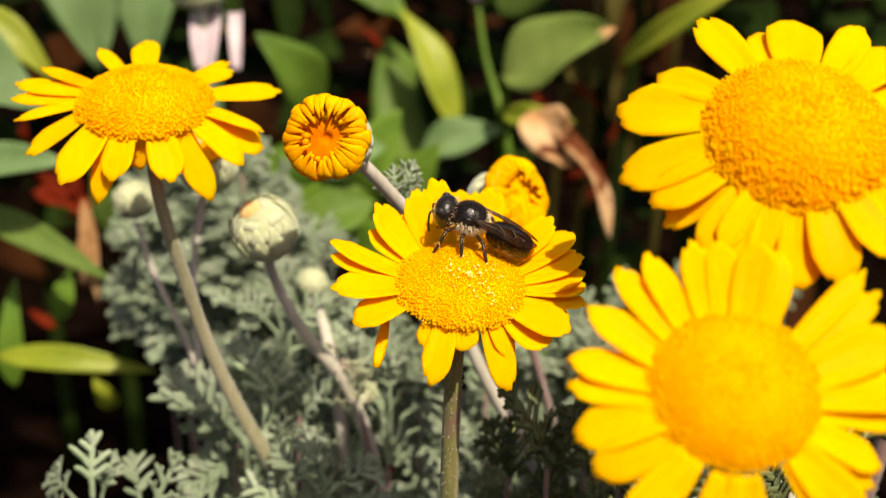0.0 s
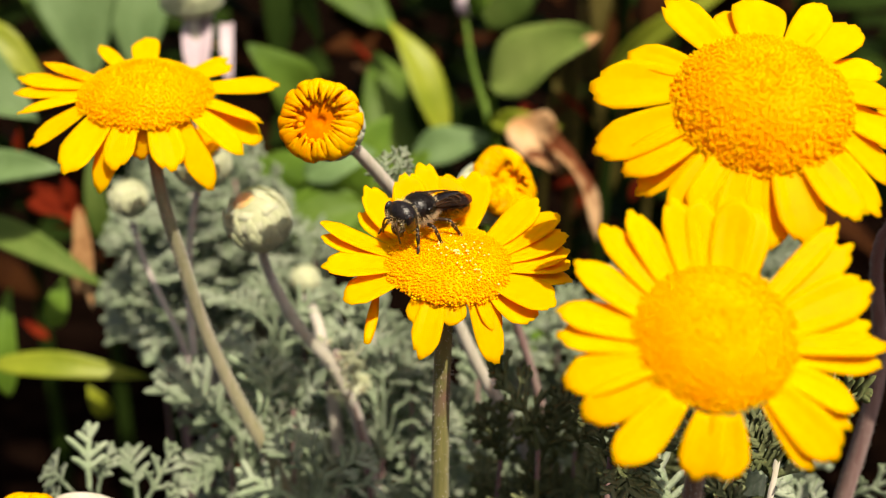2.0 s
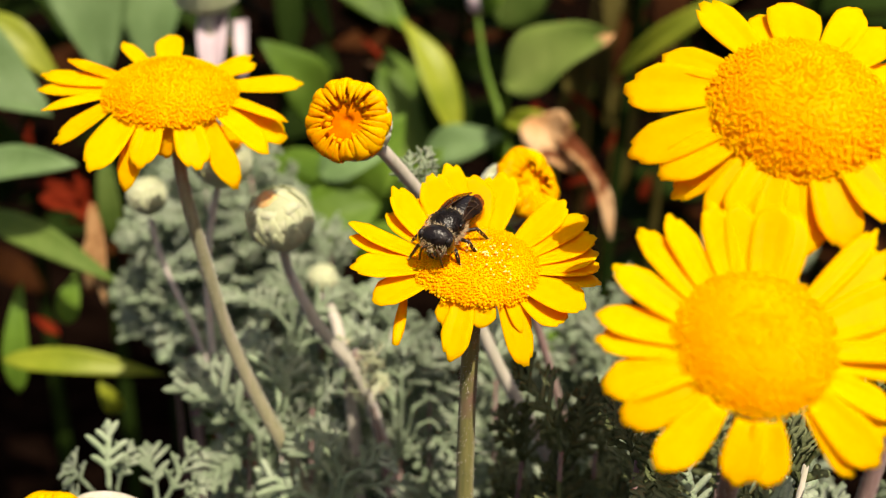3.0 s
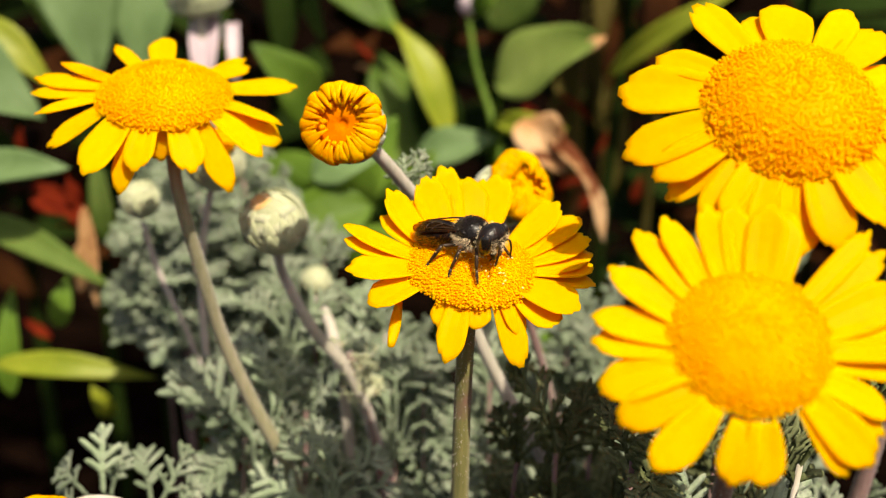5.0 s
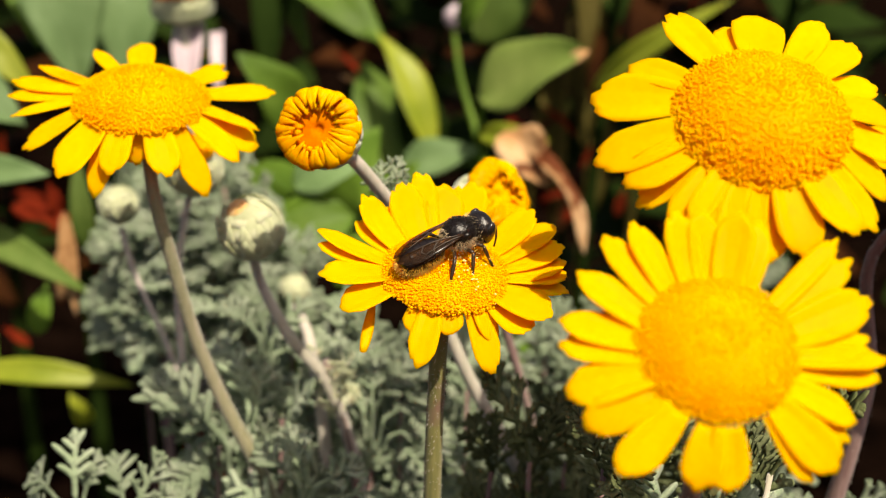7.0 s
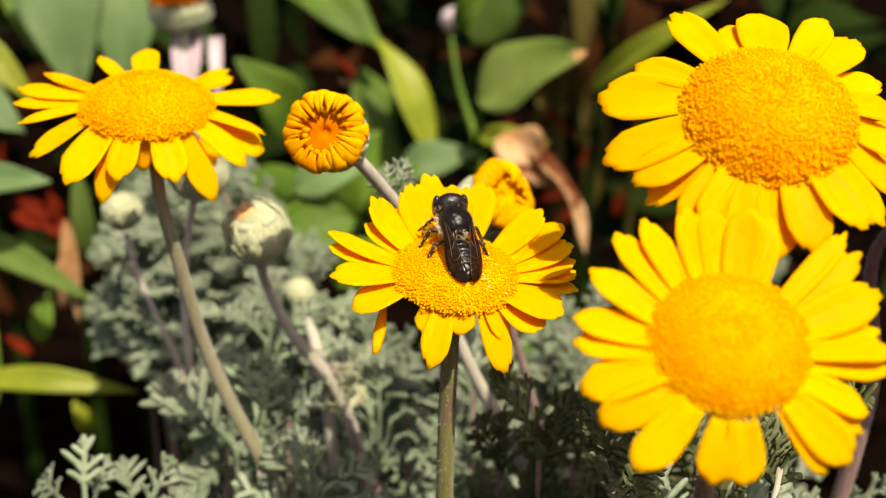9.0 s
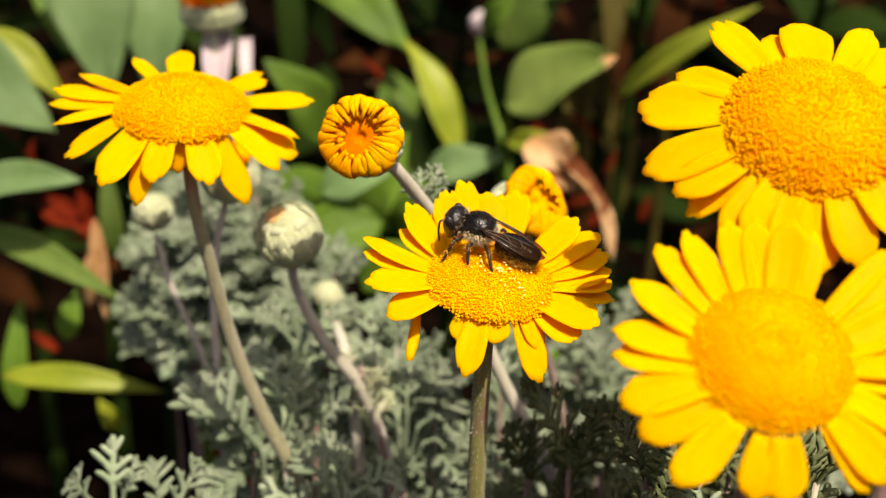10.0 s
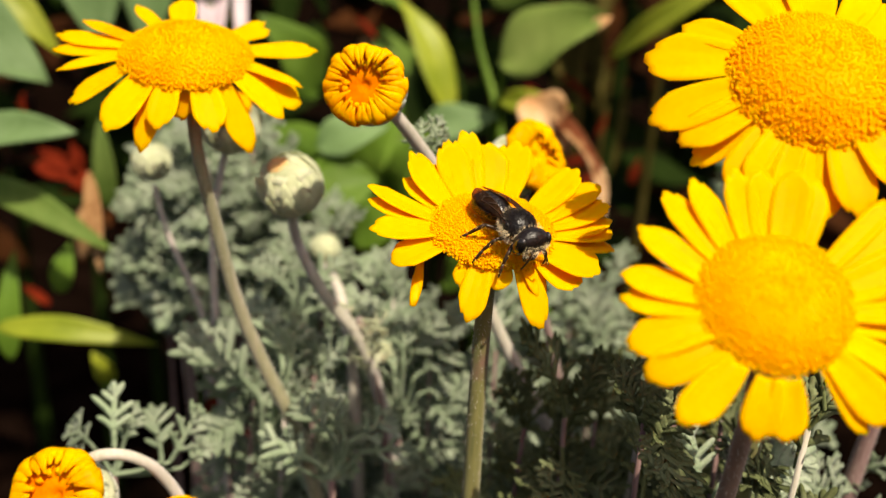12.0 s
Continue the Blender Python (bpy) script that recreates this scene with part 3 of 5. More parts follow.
def shoot(x, y, top, seed, fronds=11, size=1.0, stem_mat=PALE_STEM, leafy=0.36, shade_tint=False):
    """A leafy shoot: one stem from the ground, fronds all round its upper part."""
    rnd = random.Random(seed)
    foot = (x + rnd.uniform(-12, 12), y + rnd.uniform(-8, 14), 0)
    root = thing("silver_shoot", "leafy shoot, finely toothed fronds coloured dull olive for shade" if shade_tint else "leafy shoot with feathery silver-grey fronds growing from soil", "plant", foot, group="silver-leaved shoots")
    f = Vector(foot)
    line = [Vector((x, y, top)) - f, Vector((x + rnd.uniform(-3, 3), y + 2, top * 0.75)) - f, Vector((foot[0], foot[1], top * 0.35)) - f, Vector((0, 0, -2))]
    part("stem", mesh_of("stem", *tube(line, [0.3, 0.42, 0.6, 0.9], 7, 0.05, 14, 0.04, seed), stem_mat), root)
    fronds = int(fronds * 1.3) + 9
    for k in range(fronds):
        h = k / max(1, fronds - 1)
        a = k * 137.5 + seed * 40
        z = top * (1.0 - leafy * (1 - h) ** 1.1) - (0 if h > 0.9 else rnd.uniform(0, 5))
        c = Vector((x, y, 0)).lerp(Vector((foot[0], foot[1], 0)), max(0, (1 - z / top)) * 1.2)
        yaw = a + rnd.uniform(-25, 25)
        toward = max(0.0, -math.sin(radians(yaw)))
        rise = (22 + 45 * h * h) * (1 - toward) - 12 * toward + rnd.uniform(-14, 14)
        along = Vector((math.cos(radians(yaw)) * math.cos(radians(rise)), math.sin(radians(yaw)) * math.cos(radians(rise)), math.sin(radians(rise))))
        face = (0.15 + rnd.uniform(-0.45, 0.45), -0.5 + rnd.uniform(-0.3, 0.3), 0.8 + rnd.uniform(-0.3, 0.3))
        part("frond", (SHADED_FRONDS if shade_tint else FRONDS)[rnd.randrange(8)], root, m=frond_towards(Vector((c.x, c.y, z)) - f, along, face, size * rnd.uniform(0.6, 0.95) * (1 - 0.2 * h)))
    return root


def leaf_piece(base, tip, width, cup=0.18, arch=0.12, roll=0.0, wave=0.06, point=1.0, seed=0, facing_up=(0.1, -0.75, 0.65)):
    """A broad leaf from base to tip: folded a little along its midrib, waved at its edge, arched along its length."""
    rnd = random.Random(seed)
    b, t = Vector(base), Vector(tip)
    d = t - b
    ln = d.length
    n = Vector(facing_up)
    n = (n - d.normalized() * n.dot(d.normalized())).normalized()
    n = Matrix.Rotation(radians(roll), 3, d.normalized()) @ n
    side = d.normalized().cross(n)
    ph = rnd.uniform(0, 6)
    grid = []
    for s in np.linspace(0, 1, 15):
        hw = width / 2 * (math.sin(math.pi * s ** 0.78) ** 0.8 * (1 - 0.2 * s) + 0.03) if point else width / 2 * (1 - 0.4 * s ** 3)
        row = []
        for u in np.linspace(-1, 1, 9):
            z = arch * ln * math.sin(math.pi * s) + cup * hw * abs(u) ** 1.3 + wave * width * math.sin(s * 9 + ph + u) * u * u
            z -= 0.03 * width * abs(math.sin(s * 16 + 2.2 * abs(u))) * (1 - abs(u))
            row.append(b + d * s + side * (u * hw) + n * z)
        grid.append(row)
    return sheet(grid, 0.35)


def broad_leaf(root, base, tip, width, kind="green", label="", **more):
    o = root.location / MM
    return part("leaf", mesh_of("leaf", *leaf_piece(Vector(base) - o, Vector(tip) - o, width, **more), LEAF[kind]), root, label)


def stalk(root, points, radii, mat, name="stalk"):
    o = root.location / MM
    return part(name, mesh_of(name, *tube([Vector(p) - o for p in points], radii, 8, 0.03), mat), root)


# ---------------------------------------------------------------- the bee
def fuzz(spots, count, lo, hi, thin, seed, mat, sweep=(0, 0, 0)):
    """Short hairs standing on ellipsoids: (centre, radii, lowest, highest) of the zone by its height."""
    rnd = random.Random(seed)
    V, F = [], []
    for c, r, keep in spots:
        made = 0
        while made < count:
            n = Vector([rnd.gauss(0, 1) for _ in range(3)]).normalized()
            if not keep(n):
                continue
            made += 1
            p = Vector((c[0] + n.x * r[0], c[1] + n.y * r[1], c[2] + n.z * r[2]))
            out = (Vector((n.x / r[0], n.y / r[1], n.z / r[2])).normalized() + Vector(sweep) + Vector([rnd.uniform(-0.35, 0.35) for _ in range(3)])).normalized()
            s = out.orthogonal().normalized() * thin
            w = out.cross(s)
            k = len(V)
            V += [tuple(p + s), tuple(p - s * 0.5 + w * 0.8), tuple(p - s * 0.5 - w * 0.8), tuple(p + out * rnd.uniform(lo, hi))]
            F += [(k, k + 1, k + 3), (k + 1, k + 2, k + 3), (k + 2, k, k + 3)]
    return mesh_of("hair", V, F, mat, False)


def leg_piece(pts, radii):
    return join([tube([pts[i], (Vector(pts[i]) + Vector(pts[i + 1])) / 2, pts[i + 1]], [radii[i], radii[i] * 1.15, radii[i + 1]], 7, n=5) for i in range(len(pts) - 1)])


def wing_piece(length, width, sweep):
    grid = []
    for s in np.linspace(0, 1, 12):
        wd = width * (0.22 + 0.78 * math.sin(min(1, s / 0.75) * math.pi / 2)) * math.sqrt(max(0.02, 1 - max(0, (s - 0.72) / 0.28) ** 2))
        grid.append([(-length * s, sweep * s * length + (u - 0.3) * wd, 0.25 * math.sin(math.pi * s) + 0.05 * math.sin(u * 14) * s) for u in np.linspace(0, 1, 6)])
    return sheet(grid, 0.03)


def bee():
    """A small black bee, head along x, feet at z = 0."""
    root = thing("bee", "small black bee with smoky wings and pale hair", "bee")
    tilt_ab = Matrix.Translation((-2.55, 0, 2.3)) @ Matrix.Rotation(radians(-12), 4, "Y") @ Matrix.Diagonal((0.88, 0.86, 0.94, 1))
    thorax = part("thorax", mesh_of("thorax", *ball((1.75, 1.6, 1.45), (0.75, 0, 3.25), 14, 22, lump=0.008, seed=3), SHELL), root, "pitted black thorax")
    part("hair", fuzz([((0.75, 0, 3.25), (1.75, 1.6, 1.45), lambda n: (n.z < 0.15 and n.x < 0.5) or abs(n.x) > 0.84 and n.z < 0.75)], 1300, 0.25, 0.65, 0.022, 5, HAIR), thorax, "pale greyish hair", kind="stuff")
    part("dark_hair", fuzz([((0.75, 0, 3.25), (1.75, 1.6, 1.45), lambda n: n.z > 0.0)], 2400, 0.12, 0.3, 0.018, 6, DARK_HAIR), thorax, kind="stuff")
    for sgn in (-1, 1):
        part("wing_joint", mesh_of("wing_joint", *ball((0.42, 0.22, 0.3), (0.75, sgn * 1.38, 3.75), 8, 12), SHELL), thorax, "glossy black knob")
    # abdomen of six overlapping rings
    for i in range(6):
        x0, x1 = 1.5 - 0.84 * i, 1.5 - 0.84 * (i + 1) - 0.2
        V, F, sides = [], [], 22

        def rad(x):
            return max(0.05, math.sqrt(max(0, 1 - abs(min(1, max(-1, (x + 1.25) / 3.0))) ** 2.4)))
        steps = np.linspace(0, 1, 6)
        for s in steps:
            x = x0 + (x1 - x0) * s
            r = rad(x) * (1 + 0.05 * s - 0.12 * max(0, s - 0.8) * 5)
            for k in range(sides):
                a = 2 * math.pi * k / sides
                V.append((x, 1.78 * r * math.cos(a), 1.42 * r * math.sin(a)))
        for j in range(len(steps) - 1):
            for k in range(sides):
                F.append((j * sides + k, j * sides + (k + 1) % sides, (j + 1) * sides + (k + 1) % sides, (j + 1) * sides + k))
        F.append(tuple(range(sides - 1, -1, -1)))
        F.append(tuple((len(steps) - 1) * sides + k for k in range(sides)))
        ring = part("abdomen_ring", mesh_of("abdomen_ring", *moved((V, F), tilt_ab), SHELL), root, "glossy black ring with a faint pale hair band")
    ab = tilt_ab @ Matrix.Translation((-1.25, 0, 0))
    part("belly_hair", mesh_of("belly_hair", *belly(ab), GOLD_HAIR, False), root, "golden pollen-dusted hair under the abdomen", kind="stuff")
    # head
    hm = Matrix.Translation((3.05, 0, 3.15)) @ Matrix.Rotation(radians(18), 4, "Y")
    head = part("head", mesh_of("head", *ball((1.22, 1.75, 1.5), m=hm, rings=14, sides=22, lump=0.006, seed=8), SHELL), root, "broad black head")
    for sgn in (-1, 1):
        part("eye", mesh_of("eye", *ball((0.66, 0.46, 1.18), m=hm @ Matrix.Translation((0.28, sgn * 1.38, 0.05)) @ Matrix.Rotation(radians(-8 * sgn), 4, "Z"), rings=12, sides=18), EYE_MAT), head, "large dark glossy eye")
        part("antenna", mesh_of("antenna", *tube([tuple(hm @ Vector(p)) for p in ((0.95, sgn * 0.35, 0.15), (1.4, sgn * 0.7, 0.35), (1.65, sgn * 1.0, -0.4), (1.7, sgn * 1.2, -1.6))], [0.11, 0.1, 0.12, 0.1], 7, n=16), LEG), head, "thin bent antenna")
        part("jaw", mesh_of("jaw", *tube([tuple(hm @ Vector(p)) for p in ((0.75, sgn * 0.6, -1.0), (0.95, sgn * 0.5, -1.5), (0.95, sgn * 0.08, -1.85))], [0.24, 0.2, 0.07], 7, n=8), LEG), head)
    part("face_hair", fuzz([((3.05, 0, 3.15), (1.22, 1.75, 1.5), lambda n: n.x < -0.3), ((3.05, 0, 3.15), (1.22, 1.75, 1.5), lambda n: n.x > 0.6 and n.z < 0.3)], 200, 0.2, 0.42, 0.016, 9, HAIR), head, "short pale hair", kind="stuff")
    part("tongue", mesh_of("tongue", *tube([tuple(hm @ Vector(p)) for p in ((0.7, 0, -1.2), (0.6, 0, -1.9), (0.3, 0, -2.5))], [0.2, 0.14, 0.06], 7, n=8), LEG), head)
    # wings folded over the back
    for sgn in (-1, 1):
        m = Matrix.Translation((0.3, sgn * 1.2, 3.95)) @ Matrix.Rotation(radians(sgn * 2), 4, "Z") @ Matrix.Rotation(radians(-14), 4, "Y") @ Matrix.Rotation(radians(-sgn * 22), 4, "X") @ Matrix.Diagonal((1, sgn, 1, 1))
        fore = part("fore_wing", mesh_of("fore_wing", *moved(wing_piece(6.8, 1.5, -0.1), m), WING), root, "smoky translucent wing")
        veins = [tube([tuple(m @ Vector(p)) for p in line], [0.075, 0.055, 0.04], 5, n=10) for line in (
            ((0, 0, 0.05), (-3, -0.66, 0.3), (-5.4, -0.92, 0.2)), ((0, 0.1, 0.05), (-2.4, 0.0, 0.32), (-4.2, 0.1, 0.3)),
            ((-2.4, -0.5, 0.3), (-3.2, 0.0, 0.34), (-3.4, 0.4, 0.3)), ((-3.9, -0.75, 0.28), (-4.4, -0.25, 0.3), (-4.2, 0.1, 0.3)))]
        for v in veins:
            part("vein", mesh_of("vein", *v, LEG), fore)
        part("hind_wing", mesh_of("hind_wing", *moved(wing_piece(5.0, 1.0, -0.02), Matrix.Translation((-0.5, 0, -0.35)) @ m), WING), root, "smoky translucent wing")
    # legs: hip, knee, ankle, toe
    for sgn in (-1, 1):
        for nm, hip, knee, shin, toe in (("front_leg", (1.7, 0.7, 1.5), (2.5, 1.7, 1.4), (2.8, 2.3, 0.2), (3.2, 2.8, -1.0)),
                                         ("middle_leg", (0.7, 0.9, 1.4), (0.9, 2.3, 1.6), (0.4, 3.1, 0.1), (0.3, 3.9, -1.3)),
                                         ("hind_leg", (-0.4, 0.9, 1.4), (-1.2, 2.3, 1.7), (-2.2, 3.2, 0.1), (-3.2, 4.0, -1.5))):
            pts = [(x, sgn * y, z) for x, y, z in (hip, knee, shin, toe)]
            leg = part(nm, mesh_of(nm, *leg_piece(pts, [0.17, 0.18, 0.14, 0.08]), LEG), root)
            part("leg_hair", mesh_of("leg_hair", *stem_hairs([Vector(p) for p in pts], [0.2, 0.22, 0.16, 0.08], 40, 12), GOLD_HAIR, False), leg, kind="stuff")
    low = Matrix.Translation((0, 0, -0.7 * MM))
    for ob in root.children_recursive:
        if "leg" not in ob.name:
            ob.data.transform(low)
        ob.data.transform(Matrix.Diagonal((1.06, 1.08, 1.08, 1)))
    return root


def belly(m):
    rnd = random.Random(4)
    V, F = [], []
    while len(V) < 6600:
        n = Vector([rnd.gauss(0, 1) for _ in range(3)]).normalized()
        if n.z > 0.28:
            continue
        p = Vector((n.x * 2.8, n.y * 1.75, n.z * 1.4))
        out = (Vector((n.x * 0.3 - 0.4, n.y * 1.3, n.z)).normalized() + Vector([rnd.uniform(-0.25, 0.25) for _ in range(3)])).normalized()
        s = out.orthogonal().normalized() * 0.025
        k = len(V)
        V += [tuple(m @ (p + s)), tuple(m @ (p - s)), tuple(m @ (p + out * rnd.uniform(0.3, 0.75)))]
        F.append((k, k + 1, k + 2))
    return V, F


# ---------------------------------------------------------------- ground
def ground():
    rnd = random.Random(2)
    xs = [-40, -10, -3, -1.2] + list(np.linspace(-0.6, 0.6, 61)) + [1.2, 3, 10, 40]
    V = [(x * 1000, (y + 0.3) * 1000, 4 * noise.noise(Vector((x * 30, y * 30, 0))) + 3 * noise.noise(Vector((x * 90, y * 90, 3))) if abs(x) < 1 and abs(y) < 1 else 0) for x in xs for y in xs]
    n = len(xs)
    F = [(i * n + j, (i + 1) * n + j, (i + 1) * n + j + 1, i * n + j + 1) for i in range(n - 1) for j in range(n - 1)]
    tagged(new("ground", mesh_of("ground", V, F, SOIL)), "garden soil under the plants, coloured near-black for their shade", "ground", kind="structure")


ground()

# ---------------------------------------------------------------- the open daisies
# a fifth value colours that petal deep orange, for the shade on it
L_PETALS = [(162, 13.9, 4, 2.1, 1), (126, 14.5, 0, 2.1), (103.5, 13.6, 2, 3.2), (54, 13.3, 0, 1.8), (43.5, 12.1, 0, 2.9), (19.5, 16, -1, 3.2), (349.5, 14.5, -5, 2.1),
            (348, 14.8, -13, 4.4), (331.5, 14.5, -12, 2.9), (313.5, 14.5, -28, 3.2), (295, 12.5, -15, 3.6), (276, 9.0, -24, 2.9), (264, 12.5, -13, 3.2), (254, 14, -25, 2.7),
            (238, 14.4, -15, 4.5), (208.5, 14.8, -14, 2.9), (192, 15.1, -7, 2.3), (180, 16, -3, 2.5), (172.5, 16.3, -1, 2.5)]
C_PETALS = [(172.5, 13.9, 12, 2.1), (177, 13.6, 8, 1.7), (192, 13.3, 3, 2.9), (208.5, 12.1, -5, 2.9), (249, 8.8, -15, 2.2), (257, 11.9, -18, 2.1), (273, 8.4, -12, 2.0),
            (296, 12.4, -20, 2.1), (301, 9.8, -15, 1.7), (321, 11.4, -3, 3.3), (328.5, 12.4, 2, 3.3), (349.5, 13, 2, 2.7), (357, 12.7, 6, 2.7), (3, 12.7, 10, 3.4),
            (13.5, 13, 12, 3.1), (27, 13.6, 14, 2.9), (39, 13, 16, 2.6), (78, 13, 20, 3.4), (91.5, 11.8, 20, 3.1), (108, 13, 24, 2.7), (118.5, 12.1, 22, 2.9),
            (130.5, 10.6, 15, 2.3), (144, 12.4, 20, 2.6), (151.5, 11.5, 10, 2.0)]
T_PETALS = [(163.5, 15.4, -8, 4.0), (145.5, 13.3, -5, 2.6), (117, 15.1, -3, 3.0), (97.5, 12.4, -6, 2.3), (82.5, 13.3, -4, 3.9), (57, 14.8, -4, 2.6), (42, 14.5, -6, 3.1),
            (24, 13.9, -12, 2.4), (6, 13.3, -12, 2.6), (348, 13, -12, 2.9), (331.5, 13.6, -18, 2.6), (310.5, 13.9, -12, 2.6), (296, 13.6, -4, 2.9), (278, 13.9, -7, 3.1), (265.5, 13.9, -11, 3.1),
            (253.5, 13.9, -10, 3.4), (241.5, 13.9, -10, 3.6), (231, 13.9, -8, 2.9), (213, 13.9, -14, 2.3), (205.5, 13.9, -8, 3.1), (192, 15.4, -10, 3.4)]
B_PETALS = [(127.5, 13.6, 6, 2.2), (117, 13.3, 9, 2.0), (100.5, 13, 10, 2.3), (90, 13, 10, 2.3), (78, 13, 10, 2.5), (69, 13, 7, 2.5), (43.5, 15.1, 4, 1.6),
            (37.5, 14.8, 3, 2.2), (22.5, 14.2, -1, 2.9), (10.5, 12.7, -3, 2.5), (3, 13.6, -4, 1.7), (357, 13, -6, 1.9), (339, 11.5, -11, 2.1), (331.5, 11.8, -14, 1.8),
            (317, 11.9, -13, 2.8), (309.5, 11.2, -15, 2.0), (270, 9.8, -12, 2.5), (256, 10.0, -10, 2.5), (227, 11.9, -7, 2.5), (205.5, 11.7, -7, 2.5),
            (189, 12.1, -7, 2.7), (171, 12.4, -2, 2.3), (162, 12.7, 0, 2.3), (145.5, 13, 5, 2.3)]
C_AT, C_FACE = (1.0, 90.1, 218.3), (0.07, -0.275, 0.959)

DAISY_L = daisy((-35.2, 111.9, 231.7), (0.07, -0.341, 0.937), 8.0, 3.4, L_PETALS,
                [(-34.9, 111.0, 229.5), (-33.7, 108.6, 220.9), (-32.2, 109.7, 211.8), (-29.9, 111.7, 199.4), (-26.5, 112.4, 189.6), (-23.3, 112.2, 182.8), (-19, 113.5, 165), (-8, 118, 90)],
                [0.72, 0.75, 0.8, 0.88, 0.95, 1.0, 1.1, 1.3], "yellow daisy with drooping petals on a long bent stem", 1, (2, 122, 0), LIGHT_STEM, core=0.42, wide=1.1)
# core here colours the disc's middle deep orange for the shade round the bee
DAISY_C = daisy(C_AT, C_FACE, 7.2, 2.2, C_PETALS,
                [(0.9, 89.8, 216.5), (0.5, 88.4, 210.2), (0.3, 88.2, 203.6), (0.2, 88.1, 190.9), (0.5, 90, 150), (2, 94, 80)],
                [0.85, 0.88, 0.92, 1.02, 1.3, 1.6], "yellow daisy with upturned petals on a straight stem", 2, (4, 98, 0), core=0.5, hollow=0.0, wide=1.42)
DAISY_T = daisy((28.2, 79.3, 237.4), (-0.07, -0.641, 0.764), 7.9, 3.6, T_PETALS,
                [(28.4, 80.6, 235.5), (29.8, 83, 228), (30.5, 85, 215), (30.5, 86, 200), (28.5, 90, 120)],
                [1.1, 1.2, 1.3, 1.5, 1.7], "large yellow daisy with a high domed disc", 3, (24, 98, 0), count=2200, core=0.3, hollow=0.55)
DAISY_B = daisy((21.3, 62.2, 221.3), (-0.035, -0.669, 0.743), 6.5, 2.3, B_PETALS,
                [(21.3, 63.4, 219.8), (21.8, 65.5, 212.4), (22.1, 67.9, 204.2), (21, 73, 180), (19, 84, 100)],
                [0.72, 0.75, 0.85, 1.1, 1.5], "large yellow daisy facing outwards with flat disc", 4, (18, 94, 0), RED_STEM, count=2800, core=0.32, hollow=0.5, shift=1.5)
E_PETALS = [(i * 16 + (i % 3) * 3, 13 + (i % 4) * 0.6, -8 + (i % 5) * 3, 2.6 + (i % 3) * 0.4) for i in range(22)]
daisy((61.4, 98.0, 230.0), (0.1, -0.5, 0.8), 7.0, 2.6, E_PETALS,
                [(61.4, 98.8, 228.5), (58.9, 101.0, 224.0), (53.6, 104, 219), (54.6, 104, 199), (52.3, 104, 178), (48, 104, 110)], [0.7, 0.65, 0.65, 0.9, 1.1, 1.4, 1.7], "yellow daisy beside the high domed one", 5, (46, 106, 0), PURPLE_STEM, count=1200)
# one dead petal hanging under the middle daisy
HANG_A, HANG_B = Vector((-7.3, -2.7, -2.9)), Vector((-7.9, -7.8, -5.0))
part("withered_petal", mesh_of("withered_petal", *sheet([[HANG_A.lerp(HANG_B, s) + Vector((u * (0.3 + 0.3 * math.sin(3 * s)), -0.5 * math.sin(3 * s) + 0.2 * u * u, 0)) for u in (-1, -0.4, 0.4, 1)] for s in np.linspace(0, 1, 7)], 0.2), ORANGE),
            [o for o in DAISY_C.children if o.name.startswith("flower_head")][0], "hanging orange petal")

# ---------------------------------------------------------------- buds
BUD = opening_bud((-13.0, 101.1, 230.8), (-0.18, -0.93, 0.35), 4.4, [(-12.0, 104.0, 229.0), (-10.2, 105.0, 227.2), (-7.2, 107.8, 223.0), (-3.8, 111.1, 217.5), (-1.4, 114, 211), (1.5, 116.2, 203), (5.4, 115.7, 194.2), (11.4, 115.8, 183), (20, 117, 165), (28, 120, 130), (30, 122, 0)],
            [0.9, 0.8, 0.8, 0.85, 0.8, 0.8, 0.85, 0.95, 1.1, 1.3, 1.5], "half-open orange daisy with curled petals on a pale stem", 11, petals=34)
opening_bud((8.0, 117.5, 219.1), (0.6, -0.62, 0.5), 4.6, [(5.8, 119.5, 216.6), (8.2, 120.0, 211.5), (9.5, 122, 203), (13.5, 123, 190), (20, 124, 165), (30, 127, 0)],
            [0.8, 0.7, 0.6, 0.6, 0.8, 1.2], "half-open yellow daisy with a woolly cup", 12, stem_mat=PURPLE_STEM, petals=26, petal_mat=PETAL, open_by=0.9)
opening_bud((-50.1, 198.7, 237.7), (-0.05, -0.2, 0.97), 7.0, [(-50.0, 199, 234), (-49.5, 197.5, 228), (-49, 197, 215), (-51, 199, 190), (-50, 204, 0)],
            [1.3, 1.2, 1.2, 1.4, 1.8], "half-open orange daisy with a grey-green cup", 13, upright=True)
opening_bud((-46.2, 87.7, 185.6), (-0.2, -0.72, 0.66), 5.3, [(-45.2, 90.5, 186.2), (-43.2, 91.2, 188.6), (-40.6, 91.6, 188.8), (-38.2, 92.8, 187.2), (-36, 95, 183), (-33, 97, 172), (-26, 100, 90), (-24, 102, 0)],
            [0.8, 0.7, 0.66, 0.66, 0.7, 0.8, 1.1, 1.3], "nodding half-open orange daisy on a curved purplish stem", 14)
opening_bud((-33.7, 91.0, 179.5), (0.0, -0.7, 0.7), 3.4, [(-33.7, 92, 178), (-33, 94, 170), (-30, 98, 90), (-29, 100, 0)], [0.9, 0.9, 1.3, 1.5], "small half-open orange daisy low among fronds", 15)
